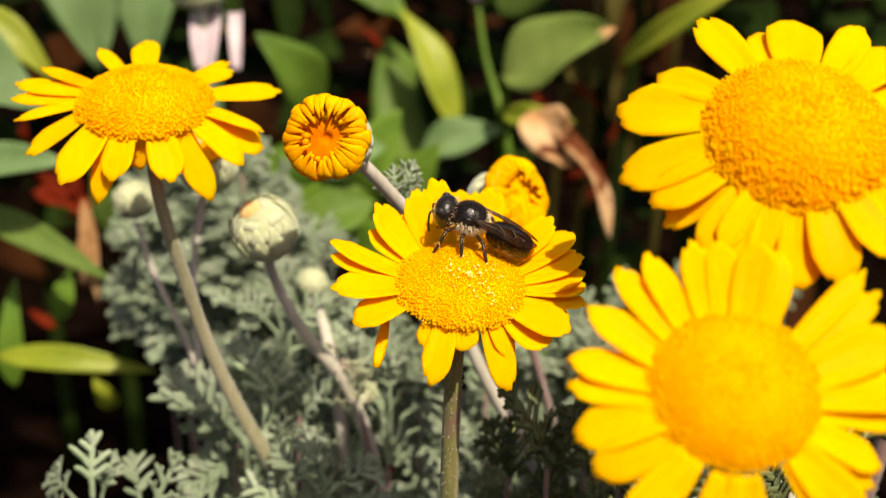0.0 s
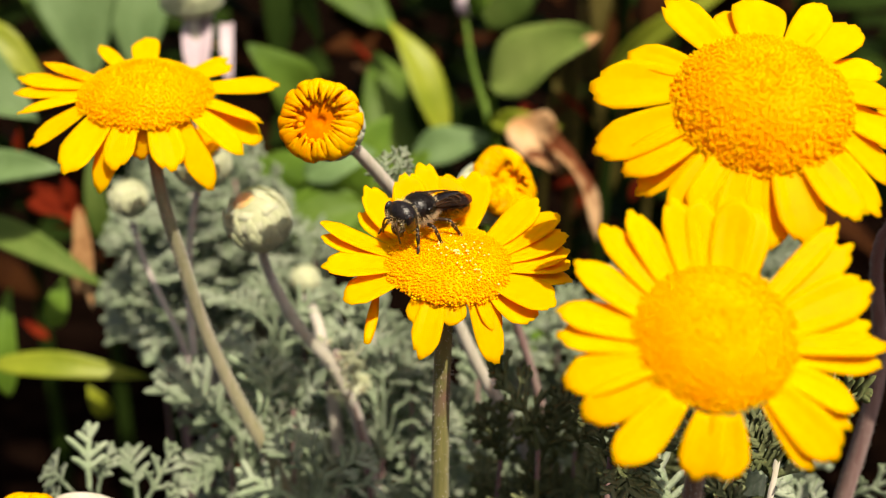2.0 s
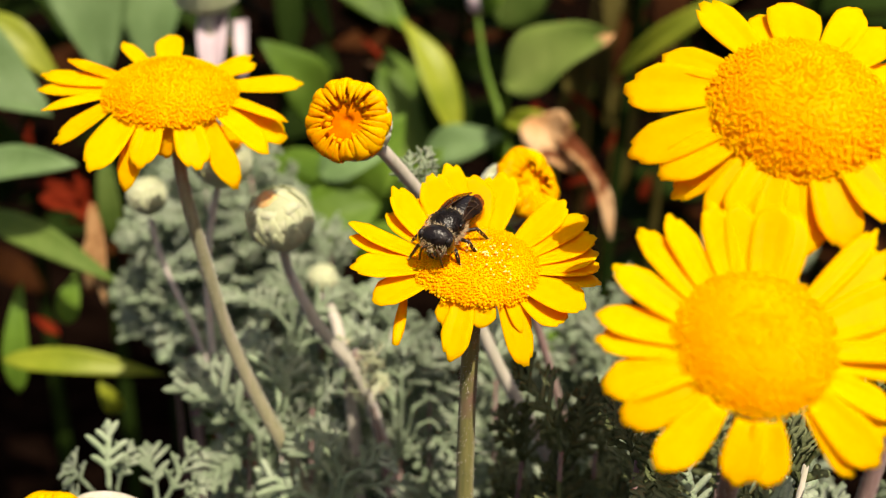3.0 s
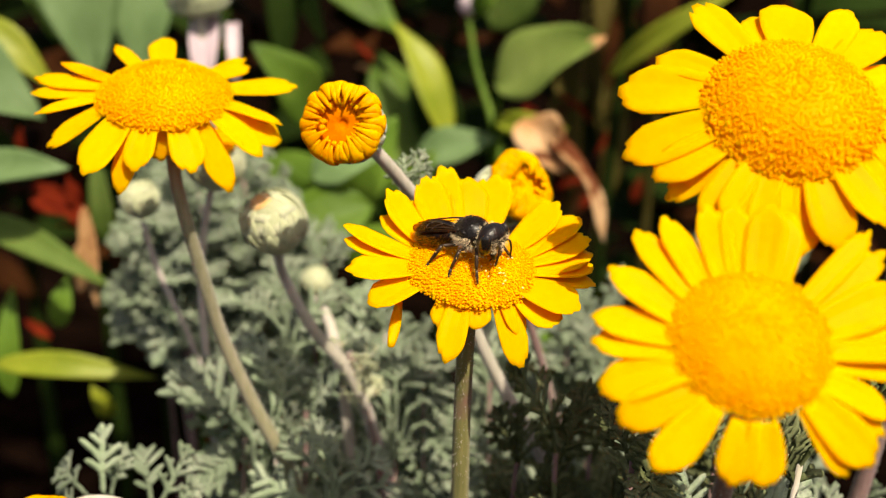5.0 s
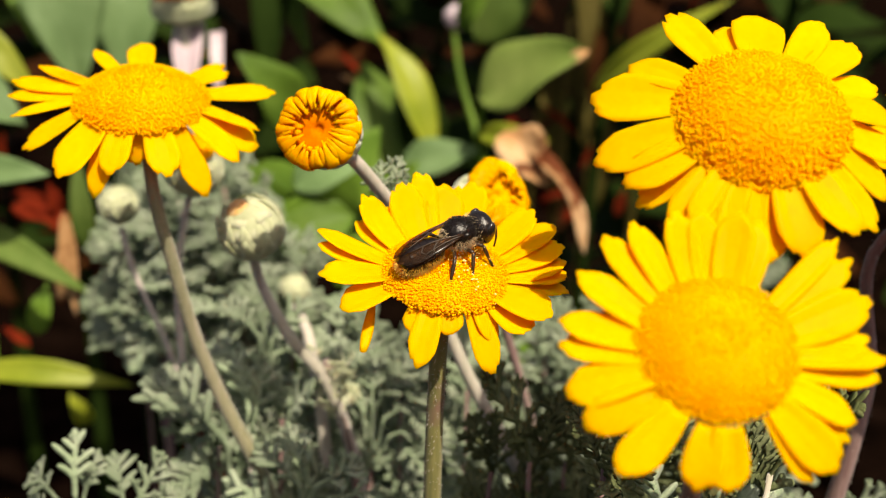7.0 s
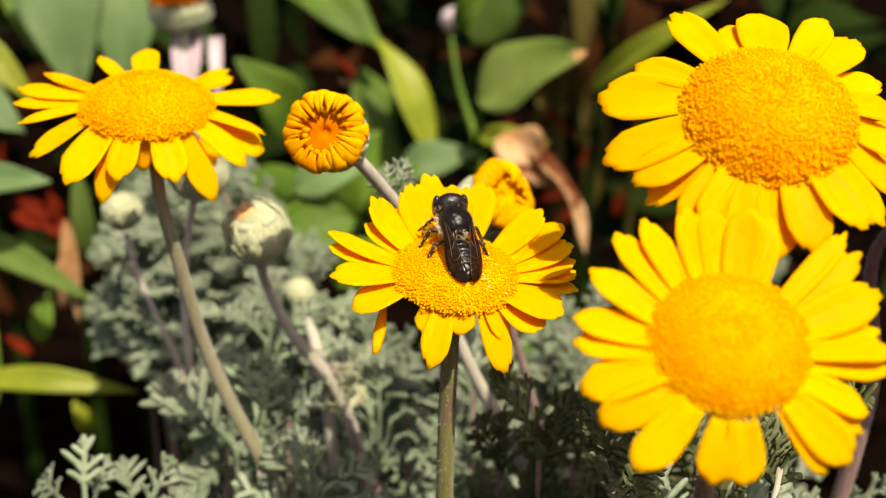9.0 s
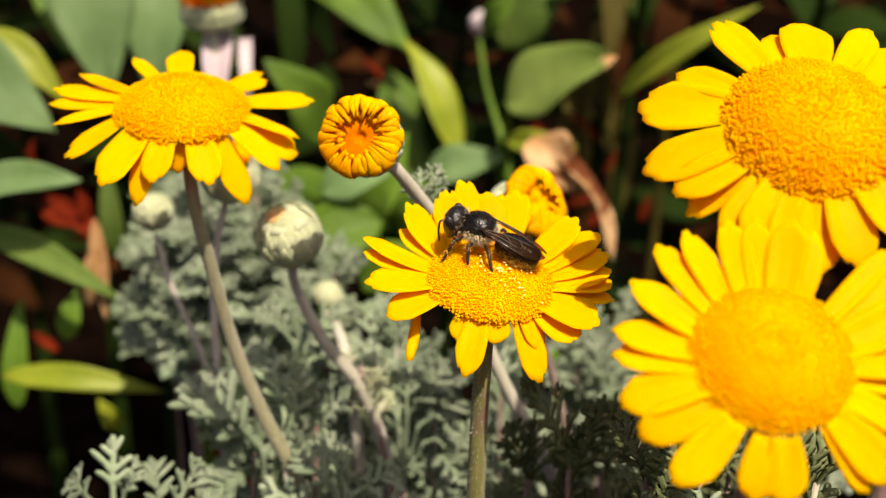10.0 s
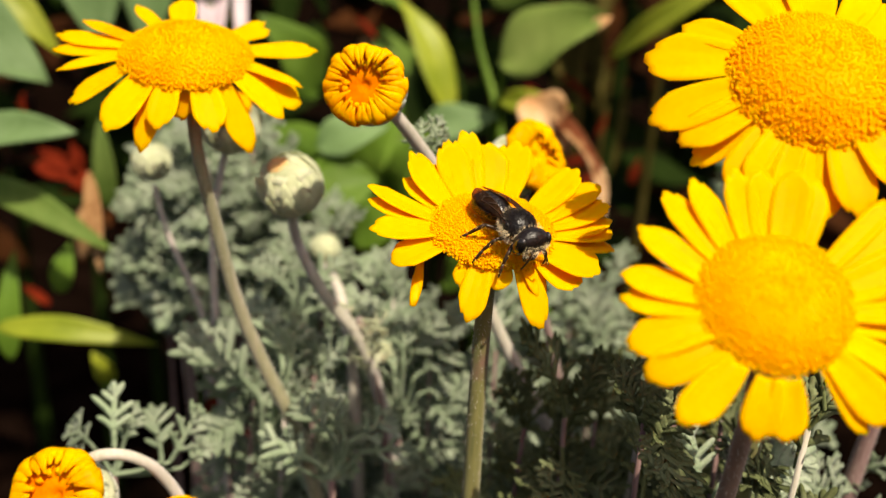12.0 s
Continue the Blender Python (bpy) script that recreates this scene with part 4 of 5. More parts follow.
closed_bud((-23.4, 116, 214.5), 4.2, (-0.15, -0.3, 0.94), [(-23.3, 116, 210.9), (-23.2, 121, 205.1), (-21.9, 121, 202.0), (-19.4, 121, 197.2), (-15.0, 121, 191.5), (-11.9, 122, 183), (-8, 124, 150), (-2, 116, 0)],
           [0.65, 0.65, 0.75, 0.9, 0.9, 0.9, 0.9, 1.0], "closed cream-green daisy bud with brown-edged woolly bracts", 21, 0.38)
closed_bud((-47.3, 139.1, 210.6), 2.9, (-0.1, -0.2, 0.97), [(-47.2, 139.1, 207), (-46, 139, 201), (-41, 138, 188), (-35, 138, 120), (-30, 138, 0)], [0.45, 0.45, 0.45, 0.5, 0.7], "small closed cream daisy bud", 22)
closed_bud((-21.0, 139.5, 197.4), 2.3, (0.1, -0.2, 0.97), [(-21.1, 139.7, 195.1), (-18, 130, 194), (-14, 128, 150), (-10, 130, 0)], [0.8, 0.8, 1.1, 1.5], "small closed yellowish daisy bud", 23)
closed_bud((-33.8, 130.9, 218.6), 4.1, (0.1, -0.2, 0.97), [(-34.4, 130.9, 215.8), (-36.0, 129.9, 208), (-36.3, 127.7, 200), (-36.0, 126.6, 190), (-32, 128, 110), (-30, 132, 0)], [0.5, 0.5, 0.55, 0.55, 0.6, 0.8],
           "closed daisy bud with orange petal tips", 24, 0.95)

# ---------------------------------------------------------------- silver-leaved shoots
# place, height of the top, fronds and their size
# the first list stands under the big daisies, its fronds darkened for their shade
SHADED_SHOOTS = [(12, 98, 191.5, 14, 1), (22, 100, 189.4, 14, 1), (30, 94, 193.8, 14, 1), (30, 112, 183.4, 15, 1.1), (18, 84, 199.6, 12, 0.9), (34, 80, 201, 12, 0.9), (14, 112, 181.4, 13, 1),
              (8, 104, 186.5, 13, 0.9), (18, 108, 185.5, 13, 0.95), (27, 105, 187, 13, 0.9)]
BACK_SHOOTS = [(-47.9, 165, 199.6, 14, 0.98), (-40.4, 167, 201.8, 14, 0.98), (-54.2, 171, 196.5, 12, 0.8), (-31.9, 167, 202.8, 12, 0.86), (-55.2, 175, 204.1, 10, 0.75), (-46.6, 179, 207.3, 12, 0.8), (-38.4, 161, 198.4, 12, 0.92),
               (-43.7, 162, 204.9, 12, 0.92), (-36.2, 164, 207.1, 12, 0.92), (-28.7, 162, 194.2, 12, 0.8), (-50, 169, 202.9, 10, 0.8)]
LEFT_SHOOTS = [(-22.8, 126, 168.7, 10, 0.99), (-22, 138, 193, 12, 1.1), (-21, 153, 197, 12, 0.8), (-30, 121, 180, 12, 0.9), (-25, 119, 179, 12, 0.9), (-34, 125, 175, 10, 0.9), (-21, 122, 184, 12, 0.9),
               (-27, 128, 184, 10, 0.85)]
MIDDLE_SHOOTS = [(-10, 133, 192, 14, 0.95), (-16, 128, 187, 12, 1.1), (-4, 128, 185, 14, 1), (6, 128, 186, 12, 1.1), (-9, 118, 160.8, 10, 0.99), (4.9, 124, 161.5, 11, 1.1), (10, 145, 184, 12, 1.2),
                 (-8, 142, 186, 12, 1.2), (-16.2, 110, 152.7, 9, 0.99), (2.8, 104, 148.1, 9, 0.99), (-12, 134, 189, 12, 1.1), (12, 150, 186, 12, 1.1)]
RIGHT_SHOOTS = [(16, 122, 176, 12, 1.1), (40, 100, 177, 11, 1), (46, 94, 179, 10, 1), (40, 118, 176, 12, 1.1), (54, 106, 180, 11, 1), (24, 140, 180, 12, 1.2), (38, 150, 176, 12, 1.2),
                (52, 130, 184, 12, 1.2), (48, 76, 172, 9, 0.9), (66, 200, 194, 12, 1.3), (20, 146, 184, 12, 1.1), (27, 150, 186, 12, 1.1)]
count = 50
for bed, leafy, shade_tint in ((SHADED_SHOOTS, 0.36, True), (BACK_SHOOTS, 0.09, False), (LEFT_SHOOTS, 0.36, False), (MIDDLE_SHOOTS, 0.36, False), (RIGHT_SHOOTS, 0.36, False)):
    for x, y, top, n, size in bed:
        shoot(x, y, top, count, n, size, PALE_STEM if count % 4 == 3 else PURPLE_STEM, leafy, shade_tint)
        count += 1

# shoots whose single fronds stand in the open: base, tip and kind of each frond
def sprig(label, top, fronds, bearer=None):
    """Fronds round the top of a stem of their own, or on the stem of a bearer."""
    foot = (top[0], top[1] + 4, 0)
    root = bearer or thing("silver_shoot", label, "plant", foot, group="silver-leaved shoots")
    f = root.location / MM
    for i, (b, t, k) in enumerate(fronds):
        b, t = Vector(b), Vector(t)
        part("frond", BROAD_FRONDS[k], root, m=frond_towards(b - f, t - b, (0.1 + 0.25 * math.sin(5 * i), -0.75, 0.6), (t - b).length / (15.2 + 0.65 * k)))
        stalk(root, [b, b.lerp(Vector(top), 0.5) + Vector((0, 1, -1)), top], [0.22, 0.28, 0.34], SILVER, "leaf_stalk")
    if not bearer:
        stalk(root, [top, (top[0], top[1] + 3, top[2] * 0.5), foot], [0.5, 0.7, 0.9], PURPLE_STEM, "stem")


sprig("low shoot of broad-lobed silver-grey fronds in the sun", (-46.5, 107.0, 176.0), [
    ((-45.7, 106.0, 181.0), (-46.2, 110.0, 188.4), 0), ((-48.9, 107.0, 180.4), (-53.8, 112.0, 181.1), 2), ((-45.3, 108.0, 179.6), (-43.0, 110.0, 185.2), 1),
    ((-39.6, 106.0, 178.9), (-41.7, 112.0, 184.4), 3), ((-38.8, 107.0, 178.2), (-34.7, 110.0, 185.0), 4), ((-37.6, 108.0, 176.7), (-33.5, 112.0, 178.8), 5),
    ((-49.2, 106.0, 178.6), (-53.1, 110.0, 178.6), 6)])
sprig("shoot of broad silver-grey fronds beside a bent stem", (-28.6, 119.0, 171.9), [
    ((-28.4, 118.0, 182.5), (-39.1, 122.0, 191.4), 1), ((-28.1, 119.0, 180.8), (-35.4, 124.0, 183.8), 2), ((-30.1, 120.0, 176.9), (-35.8, 122.0, 178.1), 3),
    ((-25.0, 118.0, 187.2), (-27.6, 124.0, 193.9), 0), ((-24.5, 119.0, 185.3), (-23.1, 122.0, 194.1), 4), ((-25.5, 120.0, 177.9), (-20.6, 124.0, 181.3), 5)])
sprig("silver-grey shoot with spreading toothed fronds", (-17.2, 107.0, 176.0), [
    ((-16.5, 106.0, 182.7), (-22.6, 110.0, 187.3), 3), ((-15.5, 107.0, 182.5), (-18.3, 112.0, 188.5), 1), ((-18.8, 108.0, 177.6), (-27.2, 110.0, 181.6), 0),
    ((-14.6, 106.0, 182.7), (-8.7, 112.0, 183.9), 2), ((-20.2, 107.0, 176.9), (-25.1, 110.0, 177.6), 5), ((-13.4, 108.0, 179.8), (-6.0, 112.0, 178.6), 6)])
sprig("silver-grey shoot with fronds round a young tip", (-8.5, 124.0, 174.6), [
    ((-9.6, 123.0, 185.6), (-18.3, 127.0, 190.7), 2), ((-9.2, 124.0, 185.0), (-14.0, 129.0, 193.3), 0), ((-7.9, 125.0, 184.5), (-1.8, 127.0, 191.9), 1),
    ((-6.3, 123.0, 183.7), (0.8, 129.0, 185.9), 3), ((-8.8, 124.0, 182.3), (-14.9, 127.0, 182.5), 4), ((-5.5, 125.0, 179.8), (0.0, 129.0, 179.6), 5),
    ((-8.1, 123.0, 186.5), (-7.9, 127.0, 193.3), 6)])
sprig("silver-grey shoot under a drooping daisy", (-49.5, 168.0, 158.7), [
    ((-48.2, 167.0, 176.6), (-65.3, 171.0, 178.0), 0), ((-48.2, 168.0, 179.7), (-62.2, 173.0, 185.4), 1), ((-48.4, 169.0, 171.6), (-60.2, 171.0, 174.8), 2),
    ((-45.9, 167.0, 181.8), (-53.7, 173.0, 193.8), 3), ((-44.8, 168.0, 178.0), (-38.8, 171.0, 187.2), 4), ((-47.9, 169.0, 168.0), (-55.8, 173.0, 168.3), 5)])
sprig("silver-grey shoot beside closed buds", (-25.9, 131.0, 178.5), [
    ((-25.1, 130.0, 193.2), (-31.6, 134.0, 198.9), 5), ((-24.6, 131.0, 193.7), (-26.9, 136.0, 201.4), 3), ((-23.7, 132.0, 191.9), (-17.8, 134.0, 198.1), 0),
    ((-23.1, 130.0, 190.5), (-15.5, 136.0, 191.7), 2), ((-25.9, 131.0, 189.1), (-33.3, 134.0, 189.6), 1)])
sprig("grey-green shoot beside a reddish daisy stem", (26.1, 84.0, 184.1), [
    ((24.7, 83.0, 191.7), (23.9, 87.0, 198.1), 0), ((28.3, 84.0, 191.0), (38.6, 89.0, 192.6), 1), ((31.1, 85.0, 196.4), (34.9, 87.0, 198.8), 2),
    ((26.7, 83.0, 192.0), (30.9, 89.0, 193.9), 5)])
sprig("", (-5.6, 109.6, 220.4), [
    ((-6.4, 111.0, 220.6), (-8.8, 110.0, 224.3), 0),
    ((-6.2, 111.0, 220.7), (-6.5, 111.0, 225.2), 3),
    ((-6.0, 111.0, 220.7), (-3.9, 112.0, 225.2), 1),
    ((-5.7, 111.0, 220.6), (-3.1, 110.0, 223.7), 4),
    ((-6.2, 111.0, 220.0), (-7.8, 111.0, 222.2), 2)], BUD)

# a pale young shoot tip of tightly curled fronds
TIP = thing("young_shoot", "pale woolly young shoot tip with folded fronds", "plant", (-9, 110, 0))
stalk(TIP, [(-14.6, 121.5, 193.6), (-12.1, 121.5, 184.6), (-9, 122, 150), (-9, 110, 0)], [0.5, 0.5, 0.5, 0.7], PURPLE_STEM, "stem")
YOUNG = [m.copy() for m in FRONDS[:3]]
for m in YOUNG:
    m.materials[0] = BRACT
for i in range(11):
    rnd = random.Random(900 + i)
    part("young_frond", YOUNG[i % 3], TIP, m=frond_pose((-14.6 + 9 + rnd.uniform(-1.6, 2.4), 120.8 - 110 + rnd.uniform(-1, 1), 188.5 + rnd.uniform(-5, 5)), i * 137, 55 + rnd.uniform(-15, 25), rnd.uniform(-60, 60), 0.34))

# ---------------------------------------------------------------- broad-leaved plants behind
def plant(label, foot, name="broad_leaved_plant"):
    return thing(name, label, "plant", foot, group="broad-leaved plants")


P1 = plant("broad-leaved green plant with one yellowing leaf", (10, 250, 0))
broad_leaf(P1, (11.6, 216.5, 215.4), (33.2, 206.8, 227.6), 18.5, "grey", "dull green leaf with a dry tan tip", roll=-8, seed=1, arch=0.06)
broad_leaf(P1, (29.8, 208.2, 223.8), (34.0, 206.2, 227.6), 3.2, "tan", "dry tan leaf tip", roll=-8, seed=11)
stalk(P1, [(12.6, 216.4, 216), (12.4, 221, 207), (13.5, 238, 196), (12, 245, 100), (10, 250, 0)], [0.7, 0.9, 1.4, 1.8, 2.2], LEAF["green"])
broad_leaf(P1, (-6.5, 222.9, 196.5), (12.7, 222.8, 201.5), 10.0, "blue", seed=2)
broad_leaf(P1, (-5.7, 235.6, 186.6), (-16.4, 256.9, 216.9), 20, "green", seed=3, arch=0.05)
broad_leaf(P1, (1.3, 230.9, 199.0), (-12.5, 242.5, 226.5), 10, "yellow", "yellowing leaf", seed=4, roll=15)
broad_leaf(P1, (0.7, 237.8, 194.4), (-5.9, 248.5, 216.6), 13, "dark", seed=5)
broad_leaf(P1, (-37.9, 266, 243), (-10.5, 246.8, 222), 14.5, "green", seed=6)
broad_leaf(P1, (-36.1, 263.2, 239.1), (-14.9, 245.3, 224.3), 15, "green", seed=61)
broad_leaf(P1, (-45.1, 274, 243.9), (-31.3, 261.4, 217.8), 8, "green", seed=7)
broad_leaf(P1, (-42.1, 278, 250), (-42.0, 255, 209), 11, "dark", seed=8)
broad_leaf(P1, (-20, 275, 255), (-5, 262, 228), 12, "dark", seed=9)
stalk(P1, [(6.5, 251.0, 227.6), (8.4, 245.8, 215.6), (13.4, 238.1, 199.9), (13, 242, 120), (10, 250, 0)], [0.6, 0.7, 1.0, 1.5, 2.0], LEAF["green"])
dot = part("blossom", mesh_of("blossom", *ball((3.5, 3.5, 3.2), (-2.6, 1.8, 229.6), 10, 14, lump=0.09, seed=3), LEAF["pink"]), P1, "small round pale pink blossom")
broad_leaf(P1, (8, 249, 227), (15, 244, 238), 7, "green", seed=10)
broad_leaf(P1, (13, 254, 223), (29, 259, 244), 15, "mid", seed=12)
broad_leaf(P1, (24, 251, 237), (38, 248, 242), 8, "green", seed=13)

P2 = plant("tall blue-green leafed plant", (-80, 250, 0))
for i, (b, t, w, k) in enumerate([((-90, 243, 262), (-79, 221, 214), 25, "blue"), ((-70, 245, 256), (-69.5, 224.6, 212), 19, "blue"), ((-105.5, 263.6, 246.5), (-97, 247.6, 219.2), 13, "green"),
                                  ((-95, 200, 231), (-80.5, 198.6, 216.2), 7.0, "yellow"), ((-112, 198, 228), (-80.6, 190.7, 211.7), 19, "blue"), ((-94, 178, 202.5), (-70.1, 173.3, 206.5), 8.4, "blue"),
                                  ((-96, 185.7, 193.0), (-65.0, 175.3, 181.9), 6.6, "mid"), ((-90, 175, 165.4), (-57.5, 173.9, 163.0), 5.6, "yellow"), ((-91, 182.6, 154), (-90.3, 188.9, 176.6), 5.6, "green"),
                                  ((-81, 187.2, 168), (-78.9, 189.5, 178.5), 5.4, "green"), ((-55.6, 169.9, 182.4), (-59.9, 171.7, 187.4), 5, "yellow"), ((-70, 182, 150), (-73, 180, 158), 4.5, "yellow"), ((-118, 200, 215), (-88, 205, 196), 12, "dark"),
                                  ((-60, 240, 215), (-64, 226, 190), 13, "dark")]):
    broad_leaf(P2, b, t, w, k, seed=20 + i)
stalk(P2, [(-95, 246, 262), (-140, 250, 220), (-170, 255, 0)], [1.2, 2.0, 2.6], LEAF["green"])
broad_leaf(P2, (-70.6, 180, 197), (-68.6, 176, 177), 3.6, "tan", "dry tan leaf", seed=36, arch=0.03)
broad_leaf(P2, (-64.1, 178.7, 191.2), (-60.7, 170.9, 184.0), 4.6, "brown", seed=37)
broad_leaf(P2, (-72, 196, 184), (-74, 200, 203), 5, "mid", seed=39)
broad_leaf(P2, (-88.1, 198.0, 192.5), (-74.1, 198.0, 189.0), 5.2, "red", "withered red leaf", seed=40)
broad_leaf(P2, (-79.6, 198.0, 197.3), (-77.5, 198.0, 191.0), 3.0, "red", "withered red leaf", seed=41)
broad_leaf(P2, (-75.7, 198.0, 187.2), (-79.5, 198.0, 170.2), 4.2, "tan", "dry tan leaf hanging", seed=42)

P3 = plant("low light green leafy plant behind the buds", (-25, 215, 0))
for i, (b, t, w, k) in enumerate([((-38.5, 203, 201), (-19.2, 181, 187), 16.5, "green"), ((-26.9, 187, 201.7), (-12.6, 187.8, 206.5), 9.5, "blue"), ((-14.7, 185, 196.3), (-33.6, 182, 189), 11.5, "green"),
                                  ((-35.3, 191.8, 181.2), (-24.3, 185.7, 200.5), 9.8, "green"), ((-44, 205, 205), (-52, 195, 192), 12, "green"), ((-20, 195, 180), (-5, 190, 188), 12, "green"), ((-48, 190, 178), (-60, 182, 186), 8, "green"),
                                  ((0, 190, 172), (10, 180, 180), 9, "green"), ((8, 178, 168), (20, 166, 176), 10, "green"), ((22, 182, 165), (14, 170, 172), 8, "green"), ((-30, 196, 186), (-36, 188, 206), 12, "green"), ((-22, 200, 190), (-10, 196, 212), 14, "green"), ((-12, 205, 186), (-2, 200, 204), 12, "green"),
                                  ((-52, 200, 190), (-46, 190, 207), 11, "blue"), ((-58, 205, 198), (-68, 196, 212), 12, "green"), ((-30, 225, 205), (-42, 215, 224), 14, "green")]):
    broad_leaf(P3, b, t, w, k, seed=50 + i)
stalk(P3, [(-36, 203, 199), (-30, 208, 150), (-25, 215, 0)], [1.0, 1.6, 2.2], LEAF["green"])

P4 = plant("dry curled tan leaf on a withered plant", (30, 240, 0), "withered_plant")
for i, (b, t, w, k, r) in enumerate([((17.5, 205.2, 210.2), (25.6, 195.9, 199.8), 11.0, "tan", 20), ((21.4, 200.8, 207.9), (33.0, 186.9, 188.4), 5.5, "tan", -25),
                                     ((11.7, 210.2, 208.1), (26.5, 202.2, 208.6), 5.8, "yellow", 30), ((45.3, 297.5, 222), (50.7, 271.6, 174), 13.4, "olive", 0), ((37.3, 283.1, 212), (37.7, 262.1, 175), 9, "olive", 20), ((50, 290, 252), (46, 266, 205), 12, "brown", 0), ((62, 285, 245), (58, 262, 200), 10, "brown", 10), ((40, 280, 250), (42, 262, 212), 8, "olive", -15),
                                     ((41.5, 244, 213), (70, 227, 237.5), 6.2, "yellow", 10)]):
    broad_leaf(P4, b, t, w, k, seed=70 + i, roll=r, cup=0.5 if k == "tan" else 0.18, wave=0.14 if k == "tan" else 0.06)
for a in ((38, 262, 230), (48, 270, 235), (58, 255, 225), (30, 258, 205)):
    stalk(P4, [a, (a[0] - 2, a[1] + 2, 140), (30, 240, 0)], [0.8, 1.4, 1.8], LEAF["olive"])

# unseen leaves added above the view, two stalks with them, to shade the background
for i, (x, y, z) in enumerate([(40, 232, 262), (62, 222, 268), (84, 236, 262), (105, 225, 258), (50, 262, 275), (76, 262, 280), (24, 262, 275), (100, 262, 280), (-48, 238, 268), (-118, 232, 270), (-60, 262, 285)]):
    rnd = random.Random(800 + i)
    b = Vector((x, y + 10, z + 6))
    a = rnd.uniform(-2.4, -0.7)
    broad_leaf(P4 if x > 0 else P2, b, b + Vector((math.cos(a) * 34, math.sin(a) * 26, -6)), 22, "green", seed=820 + i, facing_up=(0, -0.3, 0.95))
for x in (48, 92):
    stalk(P4, [(x, 242, 268), (x - 4, 248, 180), (x - 6, 255, 0)], [1.0, 1.6, 2.2], LEAF["dark"])

# pale pink blossom hanging behind the bent-stemmed daisy
PB = thing("pink_blossom", "pale pink hanging blossom on a green stalk", "flower", (-52, 215, 0))
for i, (b, t, w) in enumerate([((-49.3, 202.2, 230.9), (-48.3, 192.3, 219.9), 6.0), ((-45.0, 207.7, 229.0), (-43.3, 198.2, 219.0), 2.8)]):
    broad_leaf(PB, b, t, w, "pink", seed=840 + i, cup=0.5, point=0)
stalk(PB, [(-49.8, 208, 230), (-49.4, 207.5, 212), (-51, 210, 120), (-52, 215, 0)], [0.9, 1.0, 1.4, 1.8], LEAF["blue"])

# fallen red leaves
for i, (x, y, z, k) in enumerate([(-86.9, 205.7, 192.7, "red"), (-93, 204.9, 159.7, "red"), (23.6, 249.3, 202.1, "red"), (34.8, 243.3, 185.5, "red"), (-38.4, 158.8, 151.6, "red"), (-44.3, 170.8, 155.3, "red"),
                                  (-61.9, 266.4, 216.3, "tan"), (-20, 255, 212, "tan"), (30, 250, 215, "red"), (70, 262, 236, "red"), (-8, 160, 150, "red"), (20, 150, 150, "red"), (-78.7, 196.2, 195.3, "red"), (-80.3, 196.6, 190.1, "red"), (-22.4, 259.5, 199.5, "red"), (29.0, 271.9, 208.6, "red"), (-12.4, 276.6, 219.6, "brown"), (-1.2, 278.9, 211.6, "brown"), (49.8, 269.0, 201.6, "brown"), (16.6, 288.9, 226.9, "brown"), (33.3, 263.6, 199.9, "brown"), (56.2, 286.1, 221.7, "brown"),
                                  (36.2, 259.5, 201.7, "red"), (39.0, 243.7, 180.8, "red"), (34.2, 281.3, 218.5, "red"), (53.0, 282.9, 208.9, "red"), (-20.8, 270.1, 213.9, "red"), (45.7, 266.2, 190.8, "red"), (-81.7, 203.0, 185.1, "red"), (-99.2, 224.1, 199.1, "red"), (-45.5, 168.3, 178.5, "red"), (-34.5, 152.9, 165.2, "red"), (-54.0, 176.2, 170.1, "red"), (53.2, 252.2, 181.6, "red")]):
    rnd = random.Random(i)
    lf = thing("red_leaf" if k == "red" else "brown_leaf", "withered red-brown leaf caught among stems" if k == "red" else "withered tan leaf caught among stems", "leaf", (x, y, z), group="withered leaves")
    d = Vector((rnd.uniform(-1, 1), rnd.uniform(-0.3, 0.3), rnd.uniform(-0.8, 0.8))).normalized() * rnd.uniform(3, 6.5)
    broad_leaf(lf, Vector((x, y, z)) - d, Vector((x, y, z)) + d, rnd.uniform(1.5, 3.5), k, seed=90 + i, cup=0.4, wave=0.12)

# dense planting added further back, its leaves coloured near-black to stand for shade
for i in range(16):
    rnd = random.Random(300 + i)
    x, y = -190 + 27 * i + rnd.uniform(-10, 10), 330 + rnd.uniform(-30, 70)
    pl = plant("dense leafy plant, leaves coloured near-black for deep shade", (x, y, 0))
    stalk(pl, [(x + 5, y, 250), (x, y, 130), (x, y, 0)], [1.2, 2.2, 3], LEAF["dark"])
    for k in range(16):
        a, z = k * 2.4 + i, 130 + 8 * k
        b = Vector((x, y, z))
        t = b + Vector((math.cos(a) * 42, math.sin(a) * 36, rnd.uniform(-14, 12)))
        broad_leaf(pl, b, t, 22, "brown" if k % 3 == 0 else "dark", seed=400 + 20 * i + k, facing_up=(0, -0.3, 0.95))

# pale crumbs of spilled pollen on the middle daisy's disc
HEAD_C = [o for o in DAISY_C.children if o.name.startswith("flower_head")][0]
crumbs, rnd = [], random.Random(77)
for i in range(60):
    a, r = rnd.uniform(0, 6.3), abs(rnd.gauss(0, 1.4))
    x, y = 0.6 + r * math.cos(a) * 1.2, -1.2 + r * math.sin(a)
    if i % 8 == 0:
        x, y = rnd.uniform(2.5, 5.5), rnd.uniform(-5.4, -3.2)
    crumbs.append(ball((rnd.uniform(0.06, 0.17), rnd.uniform(0.06, 0.12), 0.08), (x, y, dome_z(math.hypot(x, y), 7.2, 2.2, 0) + 0.3), 4, 6, Matrix.Rotation(rnd.uniform(0, 6), 4, "Z")))
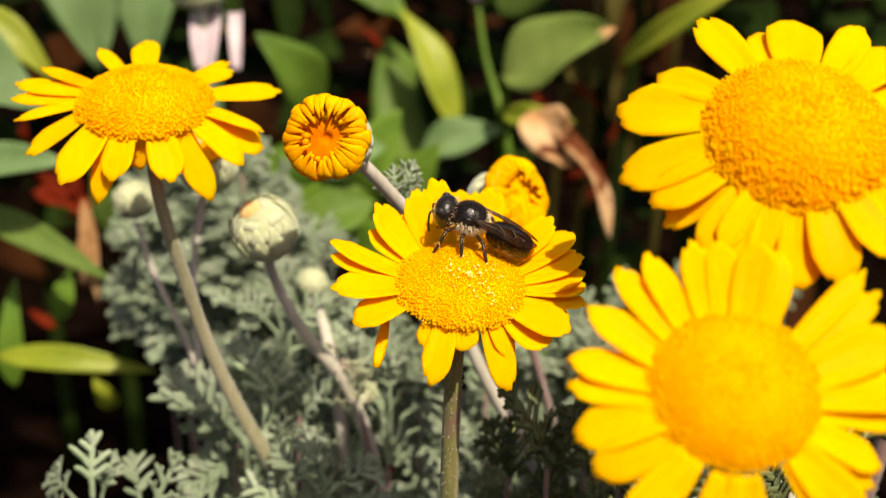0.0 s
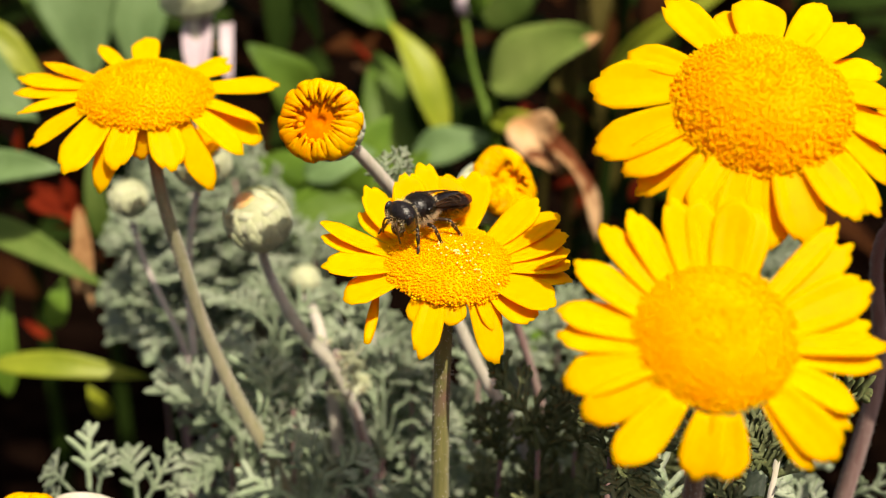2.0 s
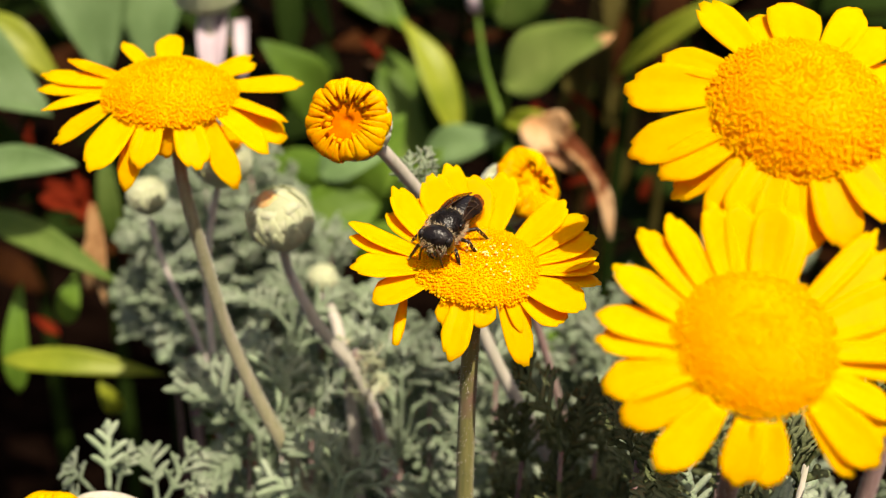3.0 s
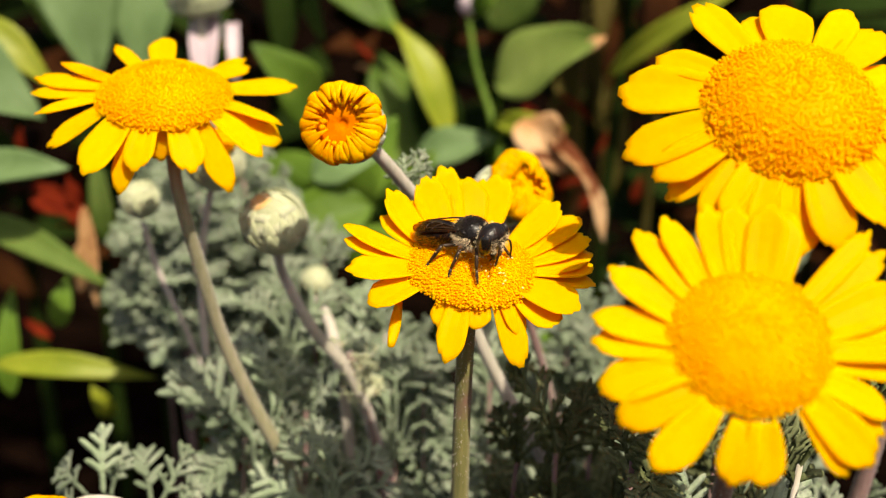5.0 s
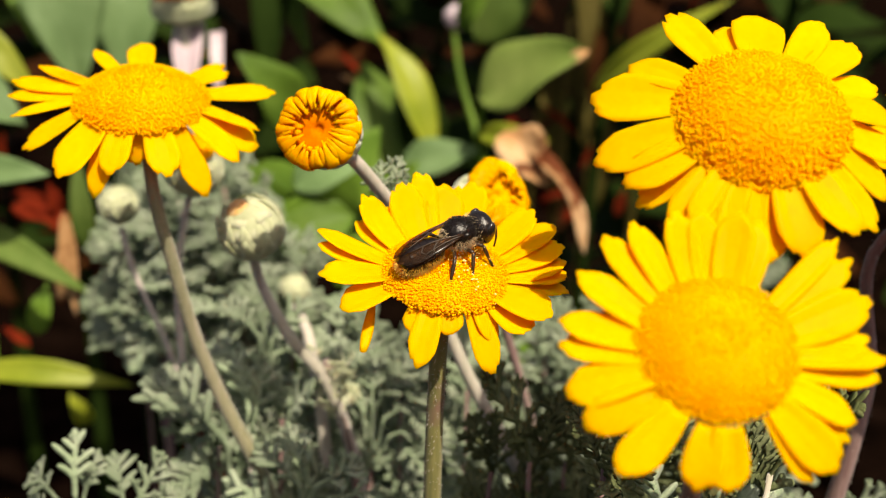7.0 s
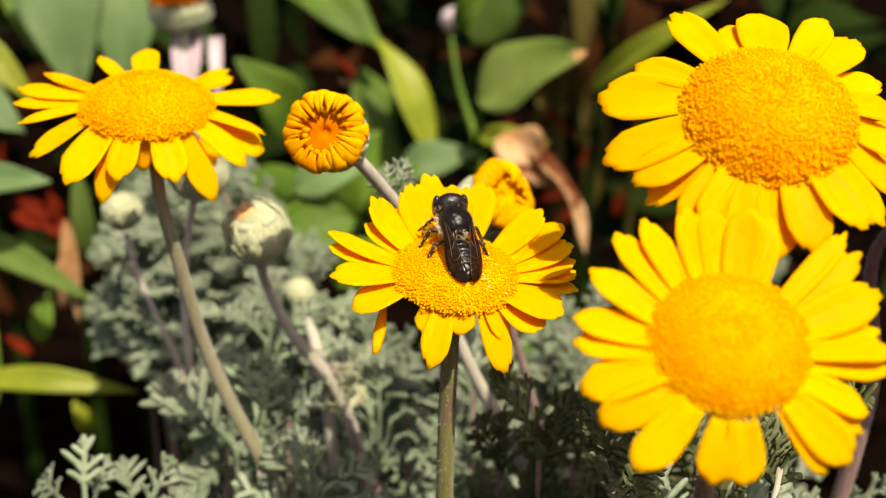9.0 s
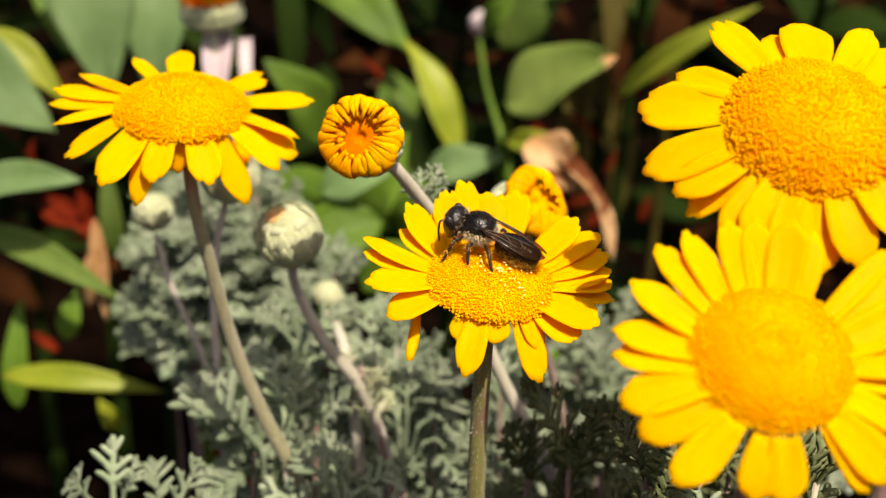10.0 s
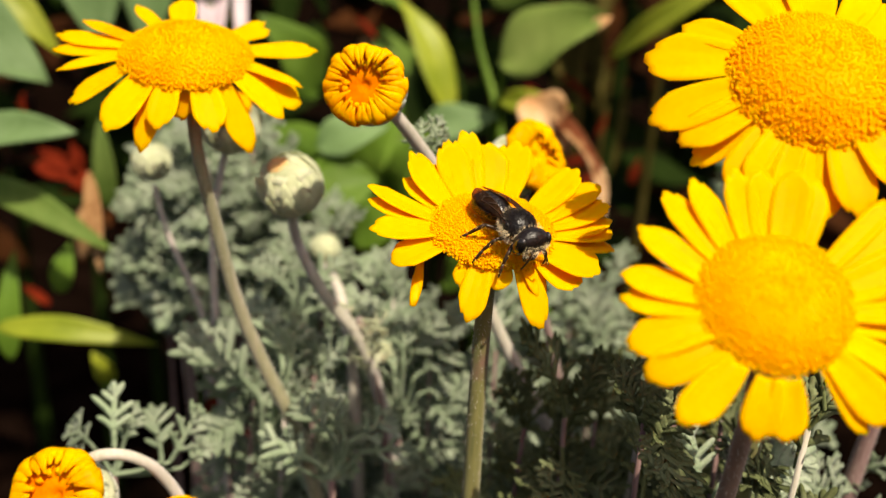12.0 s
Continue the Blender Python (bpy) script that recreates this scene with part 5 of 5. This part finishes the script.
part("spilled_pollen", mesh_of("spilled_pollen", *join(crumbs), POLLEN), HEAD_C, "pale cream pollen crumbs", kind="stuff")

BEE = bee()


# ---------------------------------------------------------------- what moves
# seconds, place on the daisy (mm along and across its disc, height), heading, head raised by
BEE_ROWS = [
    (0, 0.87, 4.21, 1.98, 169, 8), (0.5, -0.24, 2.94, 2.03, 186, 7), (1, -0.88, 3.06, 2.05, 189, 5), (1.5, -1.84, 1.62, 2.28, 215, -1), (2, -3.0, 2.36, 2, 225, 3),
    (2.2, -1.63, 2.71, 2, 228, 4), (2.5, -3.07, 1.44, 1.62, 255, 1), (2.8, -2.71, 0.96, 1.73, 247, -1), (3, -3.14, 0.32, 1.73, 246, -4), (3.2, -3.08, 0.33, 1.73, 254, -3),
    (4.0, -1.83, -0.63, 1.81, 281, 3), (4.8, -0.69, -1.39, 1.79, 308, 9), (5, -0.63, -1.28, 1.78, 321, 13), (5.2, -0.1, -0.6, 1.78, 344, 10), (5.5, -0.4, -0.9, 1.67, 366, 6),
    (6, 0.15, -0.95, 1.66, 373, 4), (6.5, 0.72, -0.17, 1.69, 387, 3), (7, 0.45, -0.23, 1.71, 392, 5), (7.2, 0.39, -0.01, 1.72, 394, 4), (8.0, -0.16, 1.45, 1.63, 427, 8),
    (8.8, -0.31, 1.5, 1.6, 459, 14), (9, -0.37, 1.75, 1.6, 462, 14), (9.3, -0.56, 1.3, 1.56, 466, 9), (9.5, -0.78, 1.89, 1.49, 480, 1), (9.8, -0.53, 2.92, 1.46, 501, 1),
    (10, -1.03, 1.83, 1.84, 519, 3), (10.3, -1.03, 0.81, 1.98, 542, 2), (10.5, -1.06, -0.06, 2.1, 560, 3), (10.8, -1.67, 0.45, 1.72, 576, -1), (11, -2.35, 0.2, 1.73, 583, -2),
    (11.2, -1.82, 0.94, 1.71, 623, 3), (11.5, -0.62, -1.84, 1.8, 648, 5), (11.8, 0.51, -3.87, 1.63, 657, -1), (12, 1.16, -4.89, 1.45, 659, -5)]


# gusts: seconds, how far a head is pushed aside and away (mm)
GUSTS = {
    "L": [(0, -0.8, 0.6), (0.5, -0.5, 0.2), (1, 0, 0), (5, 0, 0), (10.5, 0, -0.1), (11, 0.1, -1.5), (11.5, 0, -0.8), (12, 0, -0.1)],
    "bud": [(0, -0.1, -0.8), (0.5, 0.1, -1.8), (1, 0, -0.7), (1.5, 0, -0.3), (2, 0, 0), (6, 0, 0), (10, 0, 0), (10.5, 0, 0.6), (11, 0.3, 1.9), (11.5, 0.3, 0.9), (12, -0.1, 0.3)],
    "C": [(0, 0.2, 0.3), (0.5, 0.2, 0), (1, 0.1, 0.1), (1.5, 0, 0), (6, -0.1, 0.1), (10.5, 0.1, 0), (11, -0.4, -0.3), (11.5, -0.5, 0), (12, 0, 0)],
    "T": [(0, 0.9, 0.1), (0.5, 0.1, 0.1), (1, 0, 0), (6, 0, 0.1), (12, 0, -0.1)],
    "B": [(0, -0.2, -0.8), (0.5, 0.3, 1.0), (1, 0, 0), (6, 0, 0), (10.5, 0, 0), (11, 1.4, -0.8), (11.5, 0.5, -0.8), (12, 0.1, -0.2)],
}


def sway(root, rows, height):
    """Leans a plant about its foot, so that its head moves by so much."""
    foot = root.location.copy()
    return [(t, Matrix.Translation(foot) @ pose(0, 0, 0, math.degrees(math.atan2(-dy, height)), math.degrees(math.atan2(dx, height)), 0)) for t, dx, dy in rows]


def motions():
    for key, root, height in (("L", DAISY_L, 232), ("bud", BUD, 231), ("C", DAISY_C, 218), ("T", DAISY_T, 237), ("B", DAISY_B, 221)):
        walk(root, sway(root, GUSTS[key], height))
    disc = facing(C_AT, C_FACE)

    def drift(t):
        ts, dx, dy = zip(*GUSTS["C"])
        return Matrix.Translation((np.interp(t, ts, dx) * MM, np.interp(t, ts, dy) * MM, 0))
    walk(BEE, [(t, drift(t) @ disc @ pose(x * MM, (y + 0.8) * MM, z * MM, 0, 0, az) @ pose(0, 0, 0, 0, -up, 0)) for t, x, y, z, az, up in BEE_ROWS])


motions()
